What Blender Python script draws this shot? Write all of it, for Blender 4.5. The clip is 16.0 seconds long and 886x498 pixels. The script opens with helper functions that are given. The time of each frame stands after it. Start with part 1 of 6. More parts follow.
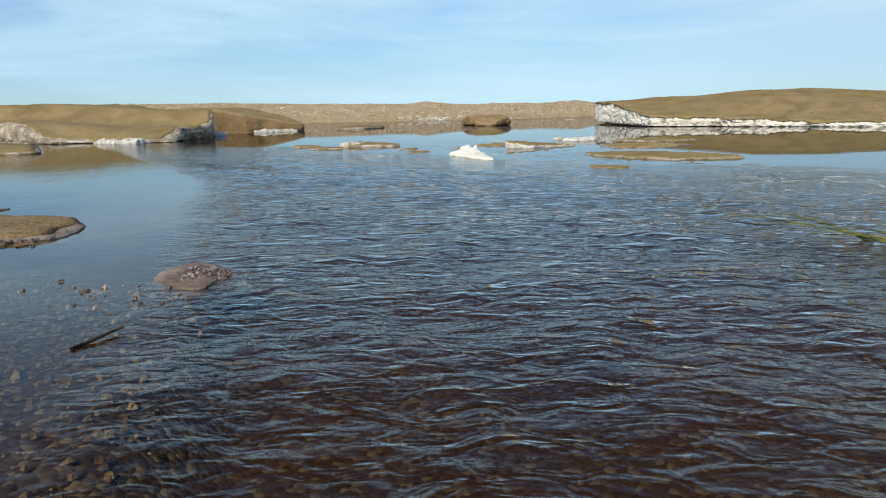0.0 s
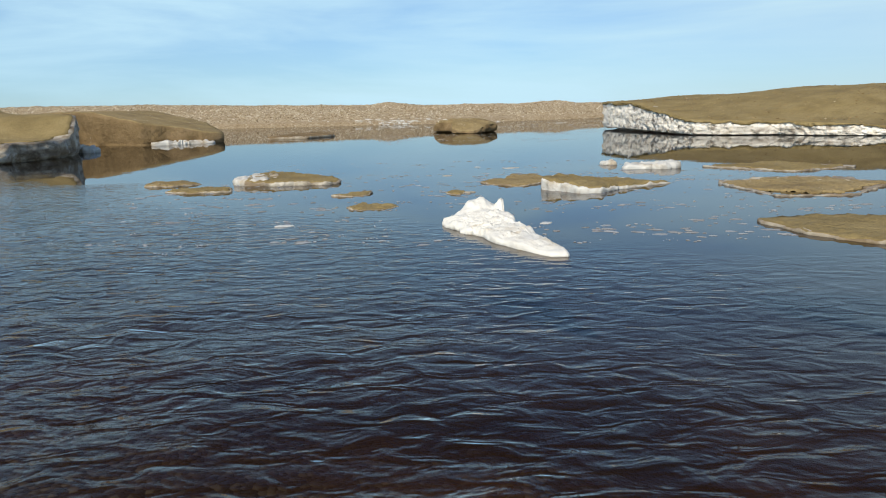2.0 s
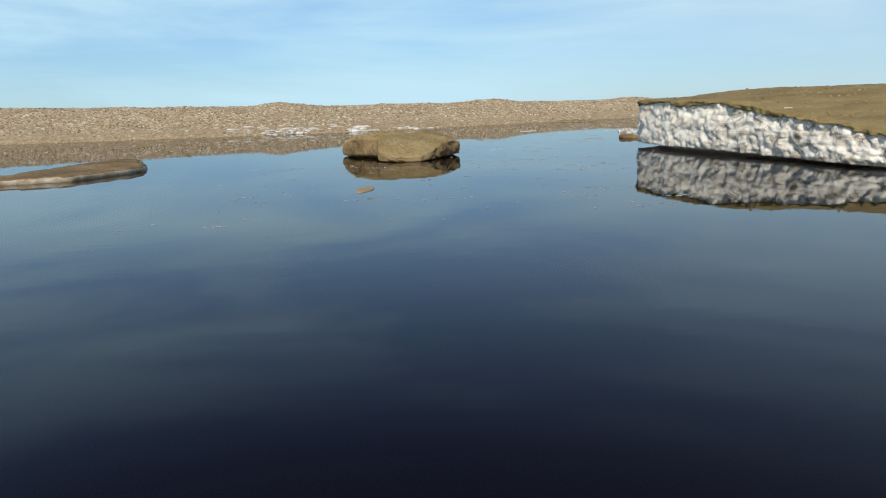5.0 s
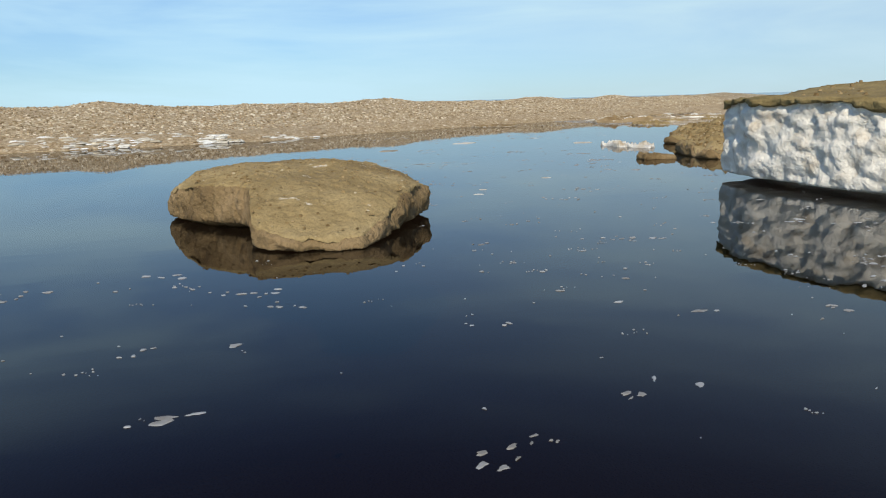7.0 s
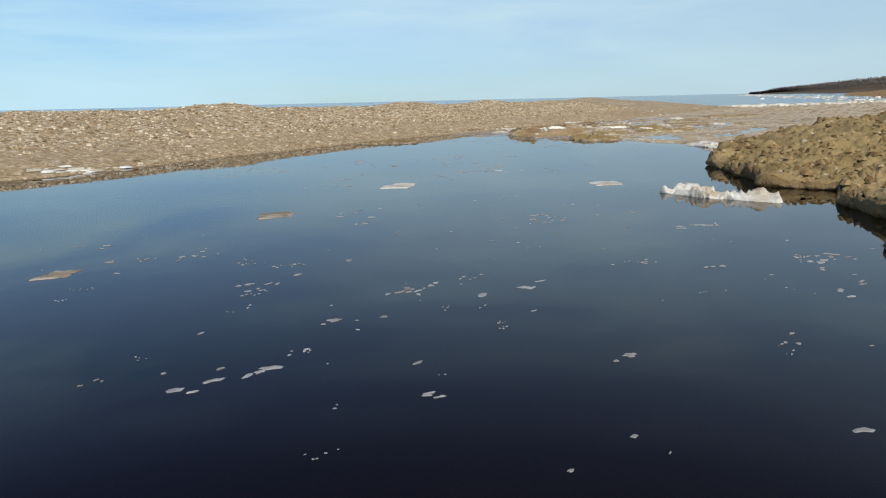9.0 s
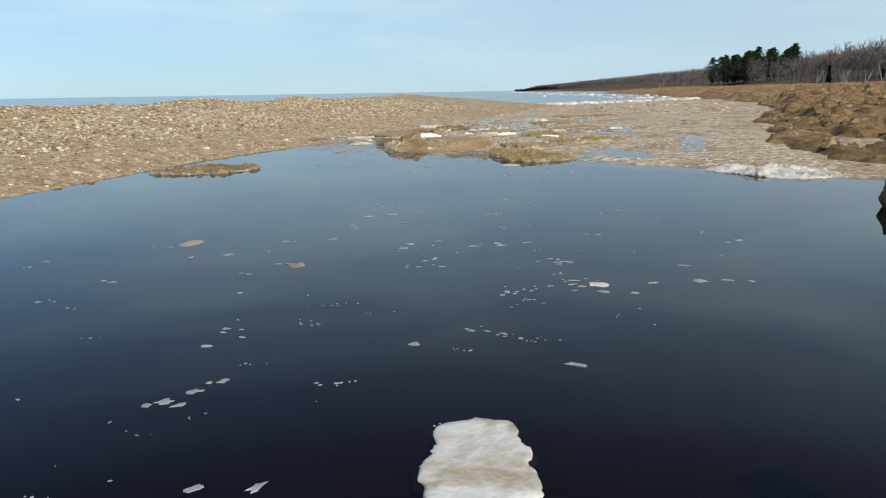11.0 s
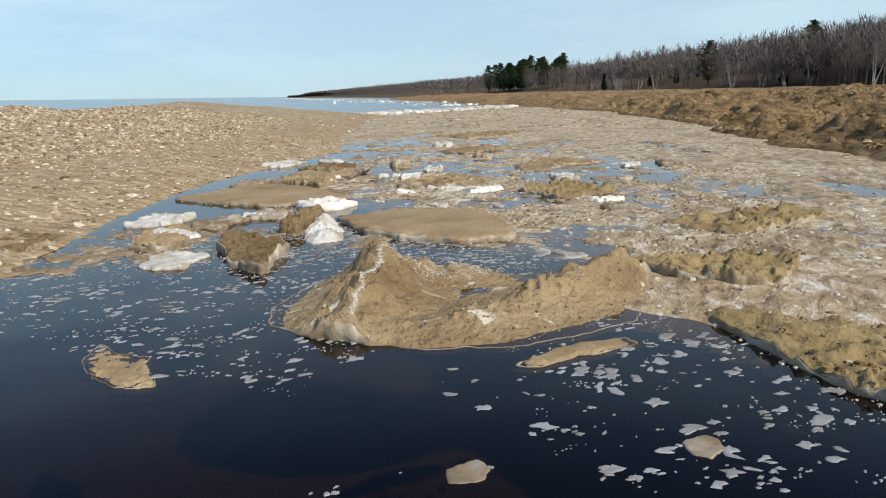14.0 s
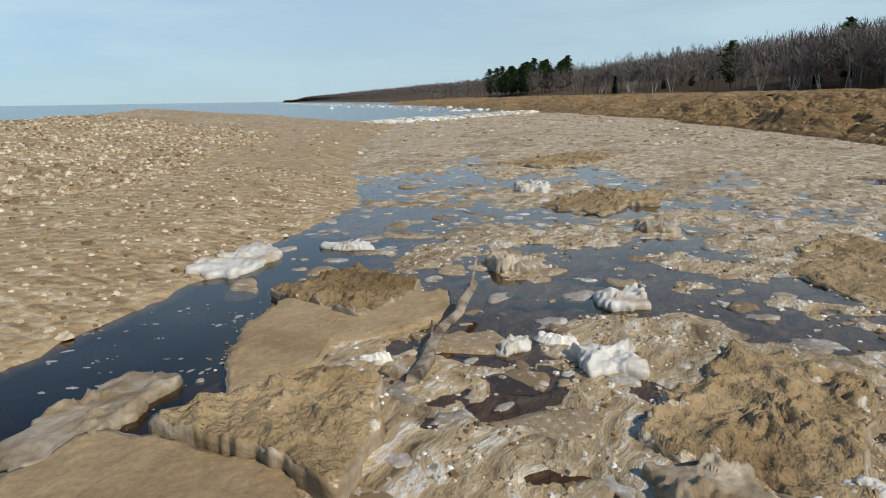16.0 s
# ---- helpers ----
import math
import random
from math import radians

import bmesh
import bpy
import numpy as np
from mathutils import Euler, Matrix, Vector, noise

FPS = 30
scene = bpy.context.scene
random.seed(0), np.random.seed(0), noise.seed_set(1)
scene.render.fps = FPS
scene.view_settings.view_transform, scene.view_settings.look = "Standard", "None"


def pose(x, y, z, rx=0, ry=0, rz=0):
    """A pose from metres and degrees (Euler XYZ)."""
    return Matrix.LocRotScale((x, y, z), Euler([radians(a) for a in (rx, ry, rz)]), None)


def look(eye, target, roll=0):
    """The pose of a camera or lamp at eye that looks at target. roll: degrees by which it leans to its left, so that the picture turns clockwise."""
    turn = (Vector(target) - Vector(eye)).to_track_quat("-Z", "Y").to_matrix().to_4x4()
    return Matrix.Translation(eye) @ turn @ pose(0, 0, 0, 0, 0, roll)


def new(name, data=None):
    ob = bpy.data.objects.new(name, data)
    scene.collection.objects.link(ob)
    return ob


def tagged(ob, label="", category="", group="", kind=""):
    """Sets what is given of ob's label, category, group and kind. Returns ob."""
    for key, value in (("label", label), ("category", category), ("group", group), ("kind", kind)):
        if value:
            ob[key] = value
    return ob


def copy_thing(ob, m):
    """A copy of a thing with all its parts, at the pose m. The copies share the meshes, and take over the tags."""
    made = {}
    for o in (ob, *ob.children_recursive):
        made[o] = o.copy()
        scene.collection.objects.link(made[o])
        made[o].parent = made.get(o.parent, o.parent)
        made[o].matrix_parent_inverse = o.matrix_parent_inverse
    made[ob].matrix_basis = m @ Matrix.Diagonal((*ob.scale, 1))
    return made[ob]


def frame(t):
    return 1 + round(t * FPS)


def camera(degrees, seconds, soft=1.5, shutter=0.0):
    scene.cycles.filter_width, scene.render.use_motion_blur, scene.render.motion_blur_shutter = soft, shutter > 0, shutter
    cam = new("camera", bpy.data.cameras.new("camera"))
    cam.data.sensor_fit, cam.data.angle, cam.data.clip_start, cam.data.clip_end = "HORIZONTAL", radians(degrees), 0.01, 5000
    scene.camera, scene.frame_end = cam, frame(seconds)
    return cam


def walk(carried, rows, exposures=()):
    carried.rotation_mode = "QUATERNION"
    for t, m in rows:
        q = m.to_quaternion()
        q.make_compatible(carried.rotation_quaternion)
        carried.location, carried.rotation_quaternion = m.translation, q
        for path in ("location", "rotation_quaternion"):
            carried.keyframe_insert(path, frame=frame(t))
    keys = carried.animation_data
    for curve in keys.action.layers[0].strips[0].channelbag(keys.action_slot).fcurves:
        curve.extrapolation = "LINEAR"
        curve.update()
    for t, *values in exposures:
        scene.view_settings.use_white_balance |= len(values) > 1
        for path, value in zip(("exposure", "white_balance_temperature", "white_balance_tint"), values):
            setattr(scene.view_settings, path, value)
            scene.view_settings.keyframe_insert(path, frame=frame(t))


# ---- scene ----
import itertools

cam = camera(64.2, 16.0, 1.1)
PATH = [
    (0, (2.416, -0.646, 1.378), (2.31, 1.313, 0.984), -1.1),
    (0.5, (2.157, 2.207, 1.41), (2.067, 4.166, 1.015), -1.1),
    (1, (1.949, 5.124, 1.436), (1.881, 7.083, 1.041), -1.3),
    (1.5, (1.756, 8.134, 1.447), (1.72, 10.094, 1.052), -1.3),
    (2, (1.562, 11.187, 1.465), (1.557, 13.147, 1.071), -1.3),
    (2.5, (1.345, 14.086, 1.499), (1.376, 16.046, 1.103), -1.2),
    (3, (1.116, 17.225, 1.506), (1.188, 19.185, 1.112), -1.3),
    (3.5, (0.982, 20.381, 1.524), (1.09, 22.338, 1.129), -1.4),
    (4, (1.051, 23.607, 1.565), (1.189, 25.563, 1.17), -1.6),
    (4.2, (1.108, 24.916, 1.578), (1.258, 26.87, 1.182), -1.6),
    (6.3, (1.399, 38.502, 1.624), (1.89, 40.397, 1.214), -1.5),
    (6.5, (1.421, 39.651, 1.614), (1.949, 41.536, 1.204), -1.4),
    (7, (1.717, 42.722, 1.647), (2.319, 44.584, 1.236), -1.5),
    (7.5, (2.093, 45.811, 1.709), (2.773, 47.646, 1.298), -1.7),
    (8, (2.487, 48.871, 1.725), (3.275, 50.662, 1.313), -1.3),
    (8.5, (3.098, 51.908, 1.779), (4.002, 53.643, 1.368), -1.3),
    (9, (3.811, 54.905, 1.853), (4.825, 56.577, 1.441), -1.3),
    (9.2, (4.093, 56.202, 1.87), (5.163, 57.838, 1.457), -1.2),
    (11.3, (9.465, 68.331, 1.98), (10.993, 69.547, 1.547), -0.9),
    (11.5, (10.202, 69.437, 1.946), (11.767, 70.606, 1.516), -0.9),
    (12, (11.936, 71.947, 1.954), (13.582, 72.998, 1.524), -0.9),
    (12.5, (13.888, 74.383, 1.986), (15.588, 75.345, 1.555), -0.8),
    (13, (16.016, 76.675, 2.02), (17.761, 77.552, 1.589), -0.7),
    (13.5, (18.29, 78.825, 2.034), (20.069, 79.631, 1.605), -0.7),
    (14, (20.663, 80.805, 2.06), (22.461, 81.57, 1.633), -0.7),
    (14.5, (23.124, 82.583, 2.036), (24.924, 83.348, 1.619), -0.9),
    (15, (25.741, 84.361, 2.151), (27.542, 85.119, 1.723), -0.5),
    (15.5, (28.387, 86.008, 2.132), (30.189, 86.767, 1.712), -0.8),
    (16, (31.182, 87.625, 2.139), (32.986, 88.382, 1.723), -0.9),
]
EXPOSURE = [(0, 0.0), (2, -0.03), (3.5, -0.1), (7, -0.03), (9, -0.09), (12, 0.03), (14.5, 0.05), (15.5, -0.05), (16, -0.18)]
walk(cam, [(t, look(eye, target, roll)) for t, eye, target, roll in PATH], EXPOSURE)

# ---- world, sun ----
SUN_AZ, SUN_EL = (-0.4, -0.917), 41.0  # the way to the sun on the plan, its height in degrees
world = bpy.data.worlds.new("sky")
scene.world = world
world.use_nodes = True
wn, wl = world.node_tree.nodes, world.node_tree.links
wn.clear()
w_out, w_bg = wn.new("ShaderNodeOutputWorld"), wn.new("ShaderNodeBackground")
w_sky = wn.new("ShaderNodeTexSky")
w_sky.sky_type = "NISHITA"
w_sky.sun_disc = False
w_sky.sun_elevation = radians(SUN_EL)
w_sky.sun_rotation = math.atan2(SUN_AZ[0], SUN_AZ[1])
w_sky.air_density, w_sky.dust_density, w_sky.ozone_density = 1.0, 0.15, 3.0
w_bg.inputs["Strength"].default_value = 0.109
# thin high cloud: long faint streaks
w_co, w_map = wn.new("ShaderNodeTexCoord"), wn.new("ShaderNodeMapping")
w_map.inputs["Scale"].default_value = (1.3, 1.9, 9.0)
w_map.inputs["Rotation"].default_value = (0.16, 0.1, 0.4)
w_no, w_ra, w_mix = wn.new("ShaderNodeTexNoise"), wn.new("ShaderNodeValToRGB"), wn.new("ShaderNodeMix")
w_no.inputs["Scale"].default_value, w_no.inputs["Detail"].default_value = 1.5, 6.0
w_no.inputs["Roughness"].default_value, w_no.inputs["Distortion"].default_value = 0.55, 0.4
w_ra.color_ramp.elements[0].position, w_ra.color_ramp.elements[1].position = 0.4, 0.66
w_ra.color_ramp.elements[0].color = (0.36, 0.36, 0.36, 1)
w_ra.color_ramp.elements[1].color = (0.92, 0.92, 0.92, 1)
w_mix.data_type = "RGBA"
w_mix.inputs["B"].default_value = (5.4, 7.9, 9.2, 1)
wl.new(w_co.outputs["Generated"], w_map.inputs["Vector"])
wl.new(w_map.outputs["Vector"], w_no.inputs["Vector"])
wl.new(w_no.outputs["Fac"], w_ra.inputs["Fac"])
w_sep, w_up, w_mul = wn.new("ShaderNodeSeparateXYZ"), wn.new("ShaderNodeMapRange"), wn.new("ShaderNodeMath")
for key, v in (("From Min", 0.19), ("From Max", 0.46), ("To Min", 1.0), ("To Max", 0.05)):
    w_up.inputs[key].default_value = v
w_mul.operation = "MULTIPLY"
wl.new(w_co.outputs["Generated"], w_sep.inputs["Vector"])
wl.new(w_sep.outputs["Z"], w_up.inputs["Value"])
wl.new(w_ra.outputs["Color"], w_mul.inputs[0])
wl.new(w_up.outputs["Result"], w_mul.inputs[1])
wl.new(w_mul.outputs["Value"], w_mix.inputs["Factor"])
w_tint = wn.new("ShaderNodeMix")  # clear cold spring air
w_tint.data_type, w_tint.blend_type = "RGBA", "MULTIPLY"
w_tint.inputs["Factor"].default_value = 1.0
w_tint.inputs["B"].default_value = (0.5, 0.73, 1.02, 1)
wl.new(w_sky.outputs["Color"], w_tint.inputs["A"])
wl.new(w_tint.outputs["Result"], w_mix.inputs["A"])
w_side, w_high, w_hz, w_haze = wn.new("ShaderNodeMapRange"), wn.new("ShaderNodeMapRange"), wn.new("ShaderNodeMath"), wn.new("ShaderNodeMix")
for node, values in ((w_side, (0.1, 0.95, 0.0, 0.62)), (w_high, (0.12, 0.55, 1.0, 0.08))):  # haze thickens towards the land
    for key, v in zip(("From Min", "From Max", "To Min", "To Max"), values):
        node.inputs[key].default_value = v
w_hz.operation = "MULTIPLY"
w_haze.data_type = "RGBA"
w_haze.inputs["B"].default_value = (5.1, 6.3, 7.0, 1)
wl.new(w_sep.outputs["X"], w_side.inputs["Value"])
wl.new(w_sep.outputs["Z"], w_high.inputs["Value"])
wl.new(w_side.outputs["Result"], w_hz.inputs[0])
wl.new(w_high.outputs["Result"], w_hz.inputs[1])
wl.new(w_hz.outputs["Value"], w_haze.inputs["Factor"])
wl.new(w_mix.outputs["Result"], w_haze.inputs["A"])
wl.new(w_haze.outputs["Result"], w_bg.inputs["Color"])
wl.new(w_bg.outputs["Background"], w_out.inputs["Surface"])
sun = new("sun", bpy.data.lights.new("sun", "SUN"))
sun.data.energy, sun.data.angle, sun.data.color = 4.2, radians(0.53), (1.0, 0.94, 0.84)
ch = math.cos(radians(SUN_EL))
sun.matrix_world = look((SUN_AZ[0] * ch * 40, SUN_AZ[1] * ch * 40, math.sin(radians(SUN_EL)) * 40), (0, 0, 0))


# ---- materials ----
class Nodes:
    """A small builder for one material."""

    def __init__(self, name):
        self.m = bpy.data.materials.new(name)
        self.m.use_nodes = True
        self.n, self.l = self.m.node_tree.nodes, self.m.node_tree.links
        self.n.clear()
        self.out = self.n.new("ShaderNodeOutputMaterial")
        self.pos = self.n.new("ShaderNodeNewGeometry").outputs["Position"]

    def put(self, socket, value):
        if isinstance(value, bpy.types.NodeSocket):
            self.l.new(value, socket)
        else:
            socket.default_value = value

    def scaled(self, sx, sy, sz, turn=0.0):
        n = self.n.new("ShaderNodeMapping")
        n.inputs["Scale"].default_value = (sx, sy, sz)
        n.inputs["Rotation"].default_value = (0, 0, turn)
        self.l.new(self.pos, n.inputs["Vector"])
        return n.outputs["Vector"]

    def noise(self, scale, detail=4.0, rough=0.55, vec=None, warp=0.0):
        n = self.n.new("ShaderNodeTexNoise")
        n.inputs["Scale"].default_value, n.inputs["Detail"].default_value = scale, detail
        n.inputs["Roughness"].default_value, n.inputs["Distortion"].default_value = rough, warp
        self.l.new(vec if vec is not None else self.pos, n.inputs["Vector"])
        return n.outputs["Fac"]

    def cells(self, scale, what="Color", vec=None, feature="F1"):
        n = self.n.new("ShaderNodeTexVoronoi")
        n.feature = feature
        n.inputs["Scale"].default_value = scale
        self.l.new(vec if vec is not None else self.pos, n.inputs["Vector"])
        return n.outputs[what]

    def ramp(self, fac, stops):
        n = self.n.new("ShaderNodeValToRGB")
        e = n.color_ramp.elements
        while len(e) < len(stops):
            e.new(0.5)
        for el, (p, c) in zip(e, stops):
            el.position = p
            el.color = (*c, 1) if isinstance(c, tuple) else (c, c, c, 1)
        self.put(n.inputs["Fac"], fac)
        return n.outputs["Color"]

    def mix(self, fac, a, b, how="MIX"):
        n = self.n.new("ShaderNodeMix")
        n.data_type, n.blend_type = "RGBA", how
        self.put(n.inputs["Factor"], fac)
        for key, v in (("A", a), ("B", b)):
            self.put(n.inputs[key], (*v, 1) if isinstance(v, tuple) else v)
        return n.outputs["Result"]

    def math(self, how, a, b=0.0):
        n = self.n.new("ShaderNodeMath")
        n.operation = how
        self.put(n.inputs[0], a)
        self.put(n.inputs[1], b)
        return n.outputs[0]

    def bump(self, height, strength, distance, normal=None):
        n = self.n.new("ShaderNodeBump")
        self.put(n.inputs["Strength"], strength)
        n.inputs["Distance"].default_value = distance
        self.l.new(height, n.inputs["Height"])
        if normal is not None:
            self.l.new(normal, n.inputs["Normal"])
        return n.outputs["Normal"]

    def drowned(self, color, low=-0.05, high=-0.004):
        """Darkens the colour with depth below the waterline, in place of light lost in brown water."""
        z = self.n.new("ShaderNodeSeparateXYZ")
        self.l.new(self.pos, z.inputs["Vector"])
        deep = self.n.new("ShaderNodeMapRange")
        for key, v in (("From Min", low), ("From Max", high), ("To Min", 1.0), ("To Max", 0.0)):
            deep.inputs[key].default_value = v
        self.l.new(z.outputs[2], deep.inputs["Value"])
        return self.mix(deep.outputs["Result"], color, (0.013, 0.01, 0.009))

    def surface(self, color, rough=0.8, normal=None, specular=0.3):
        b = self.n.new("ShaderNodeBsdfPrincipled")
        self.put(b.inputs["Base Color"], (*color, 1) if isinstance(color, tuple) else color)
        self.put(b.inputs["Roughness"], rough)
        b.inputs["Specular IOR Level"].default_value = specular
        if normal is not None:
            self.l.new(normal, b.inputs["Normal"])
        self.l.new(b.outputs["BSDF"], self.out.inputs["Surface"])
        return self.m


def sand_material(name, dark, mid, light, fleck=0.0, fleck_scale=3.0, bump=0.5, fine=22.0):
    """Damp sand over ice: two scales of tone, wet patches, and flecks of bare ice where fleck is above 0."""
    k = Nodes(name)
    big, grain = k.noise(0.9, 5.0, 0.6), k.noise(fine, 4.0, 0.7)
    col = k.ramp(big, [(0.3, dark), (0.5, mid), (0.72, light)])
    col = k.mix(0.5, col, k.ramp(grain, [(0.3, 0.32), (0.7, 0.68)]), "OVERLAY")
    lumps = k.noise(6.0, 5.0, 0.6)
    if fleck > 0:
        f = k.ramp(k.noise(fleck_scale, 6.0, 0.62, None, 0.6), [(0.72 - fleck, 0.0), (0.78 - fleck, 1.0)])
        col = k.mix(f, col, (0.66, 0.58, 0.44))
    pits = k.noise(13.0, 4.0, 0.6, None, 0.3)
    col = k.mix(k.ramp(pits, [(0.3, 0.55), (0.42, 0.0)]), col, dark)
    n1 = k.bump(lumps, bump, 0.09)
    n1 = k.bump(pits, bump, 0.03, n1)
    n2 = k.bump(grain, bump * 0.8, 0.012, n1)
    return k.surface(col, k.ramp(big, [(0.3, 0.65), (0.6, 0.95)]), n2, 0.15)


def ice_material(name, clean, dirty, amount, streak=0.0, bump=0.5):
    """Weathered shore ice: white to grey, with silt in patches and, where streak is above 0, running down the face."""
    k = Nodes(name)
    patch = k.noise(2.2, 6.0, 0.62, None, 0.4)
    col = k.mix(k.ramp(patch, [(0.62 - amount, 0.0), (0.75 - amount * 0.6, 1.0)]), clean, dirty)
    if streak > 0:
        sep = k.n.new("ShaderNodeSeparateXYZ")
        k.l.new(k.pos, sep.inputs["Vector"])
        clean_end = k.n.new("ShaderNodeMapRange")
        for key, v in (("From Min", 49.3), ("From Max", 50.6), ("To Min", 1.0), ("To Max", 0.12)):
            clean_end.inputs[key].default_value = v
        k.l.new(k.math("ADD", sep.outputs[1], k.math("MULTIPLY", k.noise(1.3), 1.2)), clean_end.inputs["Value"])
        silty = clean_end.outputs["Result"]
        runs = k.noise(2.6, 8.0, 0.72, k.scaled(0.9, 0.9, 1.3), 0.8)
        col = k.mix(k.math("MULTIPLY", k.ramp(runs, [(0.5, 0.0), (0.62, streak * 1.5)]), silty), col, (0.15, 0.115, 0.075))
        beds = k.noise(1.0, 4.0, 0.6, k.scaled(0.15, 0.15, 5.0))
        col = k.mix(k.math("MULTIPLY", k.ramp(beds, [(0.52, 0.0), (0.66, streak * 0.9)]), silty), col, (0.17, 0.13, 0.085))
    grain = k.noise(30.0, 3.0, 0.6)
    col = k.mix(0.25, col, k.ramp(grain, [(0.3, 0.4), (0.7, 0.6)]), "OVERLAY")
    n1 = k.bump(k.noise(7.0, 5.0, 0.6), bump, 0.05)
    n2 = k.bump(grain, bump * 0.6, 0.01, n1)
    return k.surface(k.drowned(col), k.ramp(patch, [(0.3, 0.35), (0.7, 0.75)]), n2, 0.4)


SAND = sand_material("damp_sand", (0.185, 0.132, 0.052), (0.255, 0.188, 0.078), (0.31, 0.234, 0.106))
SAND_PALE = sand_material("wet_pale_sand", (0.25, 0.172, 0.085), (0.35, 0.25, 0.132), (0.42, 0.315, 0.18), 0.01, 4.0, 0.28)
SAND_LUMPY = sand_material("lumpy_pale_sand", (0.2, 0.13, 0.06), (0.33, 0.235, 0.12), (0.41, 0.305, 0.17), 0.115, 3.2, 0.9)
SAND_FLECK = sand_material("sand_with_ice_flecks", (0.185, 0.127, 0.052), (0.29, 0.21, 0.093), (0.365, 0.275, 0.135), 0.075, 3.4, 0.6)
SAND_DARK = sand_material("wet_sand", (0.13, 0.085, 0.038), (0.22, 0.15, 0.07), (0.3, 0.21, 0.11), 0.03, 3.0, 0.9)
ICE = ice_material("shore_ice", (0.62, 0.59, 0.51), (0.38, 0.3, 0.19), 0.16)
ICE_FACE = ice_material("ice_cliff", (0.86, 0.79, 0.65), (0.6, 0.5, 0.36), 0.1, 0.55, 1.0)
ICE_CLEAN = ice_material("clean_ice", (0.8, 0.75, 0.63), (0.62, 0.52, 0.36), 0.03, 0.0, 0.5)
ICE_DIRTY = ice_material("silty_ice", (0.46, 0.39, 0.28), (0.22, 0.155, 0.08), 0.26)
ICE_EDGE = ice_material("layered_ice_edge", (0.52, 0.46, 0.35), (0.25, 0.18, 0.1), 0.24, 0.6, 0.8)
FOAM = ice_material("foam", (0.33, 0.325, 0.31), (0.2, 0.185, 0.16), 0.2, 0.0, 0.3)


def bank_material():
    """Tumbled brown soil, sand and dirty ice: mottled at every scale from clods to crumbs."""
    k = Nodes("bank_soil")
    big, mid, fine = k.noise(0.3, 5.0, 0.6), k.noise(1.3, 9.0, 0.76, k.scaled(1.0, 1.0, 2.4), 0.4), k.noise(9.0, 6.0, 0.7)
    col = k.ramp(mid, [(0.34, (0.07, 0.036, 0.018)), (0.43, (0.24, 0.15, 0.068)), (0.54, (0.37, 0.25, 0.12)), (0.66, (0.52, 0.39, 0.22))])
    col = k.mix(k.ramp(big, [(0.4, 0.0), (0.65, 0.5)]), col, (0.24, 0.135, 0.058))
    col = k.mix(0.5, col, k.ramp(fine, [(0.3, 0.3), (0.7, 0.7)]), "OVERLAY")
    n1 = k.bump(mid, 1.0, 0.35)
    n2 = k.bump(fine, 0.9, 0.05, n1)
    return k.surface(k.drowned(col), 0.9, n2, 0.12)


BANK = bank_material()


def granular_material():
    """Heaped ice rubble dusted with sand: each clast has its own tone."""
    k = Nodes("ice_rubble")
    cell = k.cells(5.5, "Color")
    sep = k.n.new("ShaderNodeSeparateColor")
    k.l.new(cell, sep.inputs["Color"])
    tone = k.ramp(sep.outputs[0], [(0.0, (0.17, 0.115, 0.052)), (0.45, (0.36, 0.265, 0.14)), (0.72, (0.5, 0.39, 0.235)), (0.9, (0.74, 0.65, 0.48))])
    small = k.ramp(k.noise(9.0, 5.0, 0.65), [(0.32, (0.18, 0.12, 0.055)), (0.5, (0.39, 0.29, 0.16)), (0.68, (0.64, 0.55, 0.39))])
    big = k.noise(0.35, 4.0, 0.6)
    col = k.mix(0.45, tone, small)
    col = k.mix(k.ramp(big, [(0.42, 0.0), (0.62, 0.5)]), col, (0.3, 0.215, 0.115))
    mush = k.noise(3.2, 8.0, 0.74, k.scaled(1.5, 0.6, 1.0, 0.4), 0.5)
    mush = k.ramp(mush, [(0.34, (0.15, 0.095, 0.043)), (0.47, (0.35, 0.245, 0.125)), (0.56, (0.43, 0.32, 0.18)), (0.66, (0.68, 0.59, 0.43))])
    sz = k.n.new("ShaderNodeSeparateXYZ")
    k.l.new(k.pos, sz.inputs["Vector"])
    foot = k.ramp(k.math("ADD", sz.outputs[2], k.math("MULTIPLY", big, 0.5)), [(0.5, 0.85), (0.85, 0.0)])
    col = k.mix(foot, col, mush)
    dist = k.cells(5.5, "Distance")
    n1 = k.bump(dist, 0.7, -0.08)
    n2 = k.bump(k.noise(14.0, 4.0, 0.6), 0.6, 0.03, n1)
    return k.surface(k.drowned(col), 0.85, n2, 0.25)


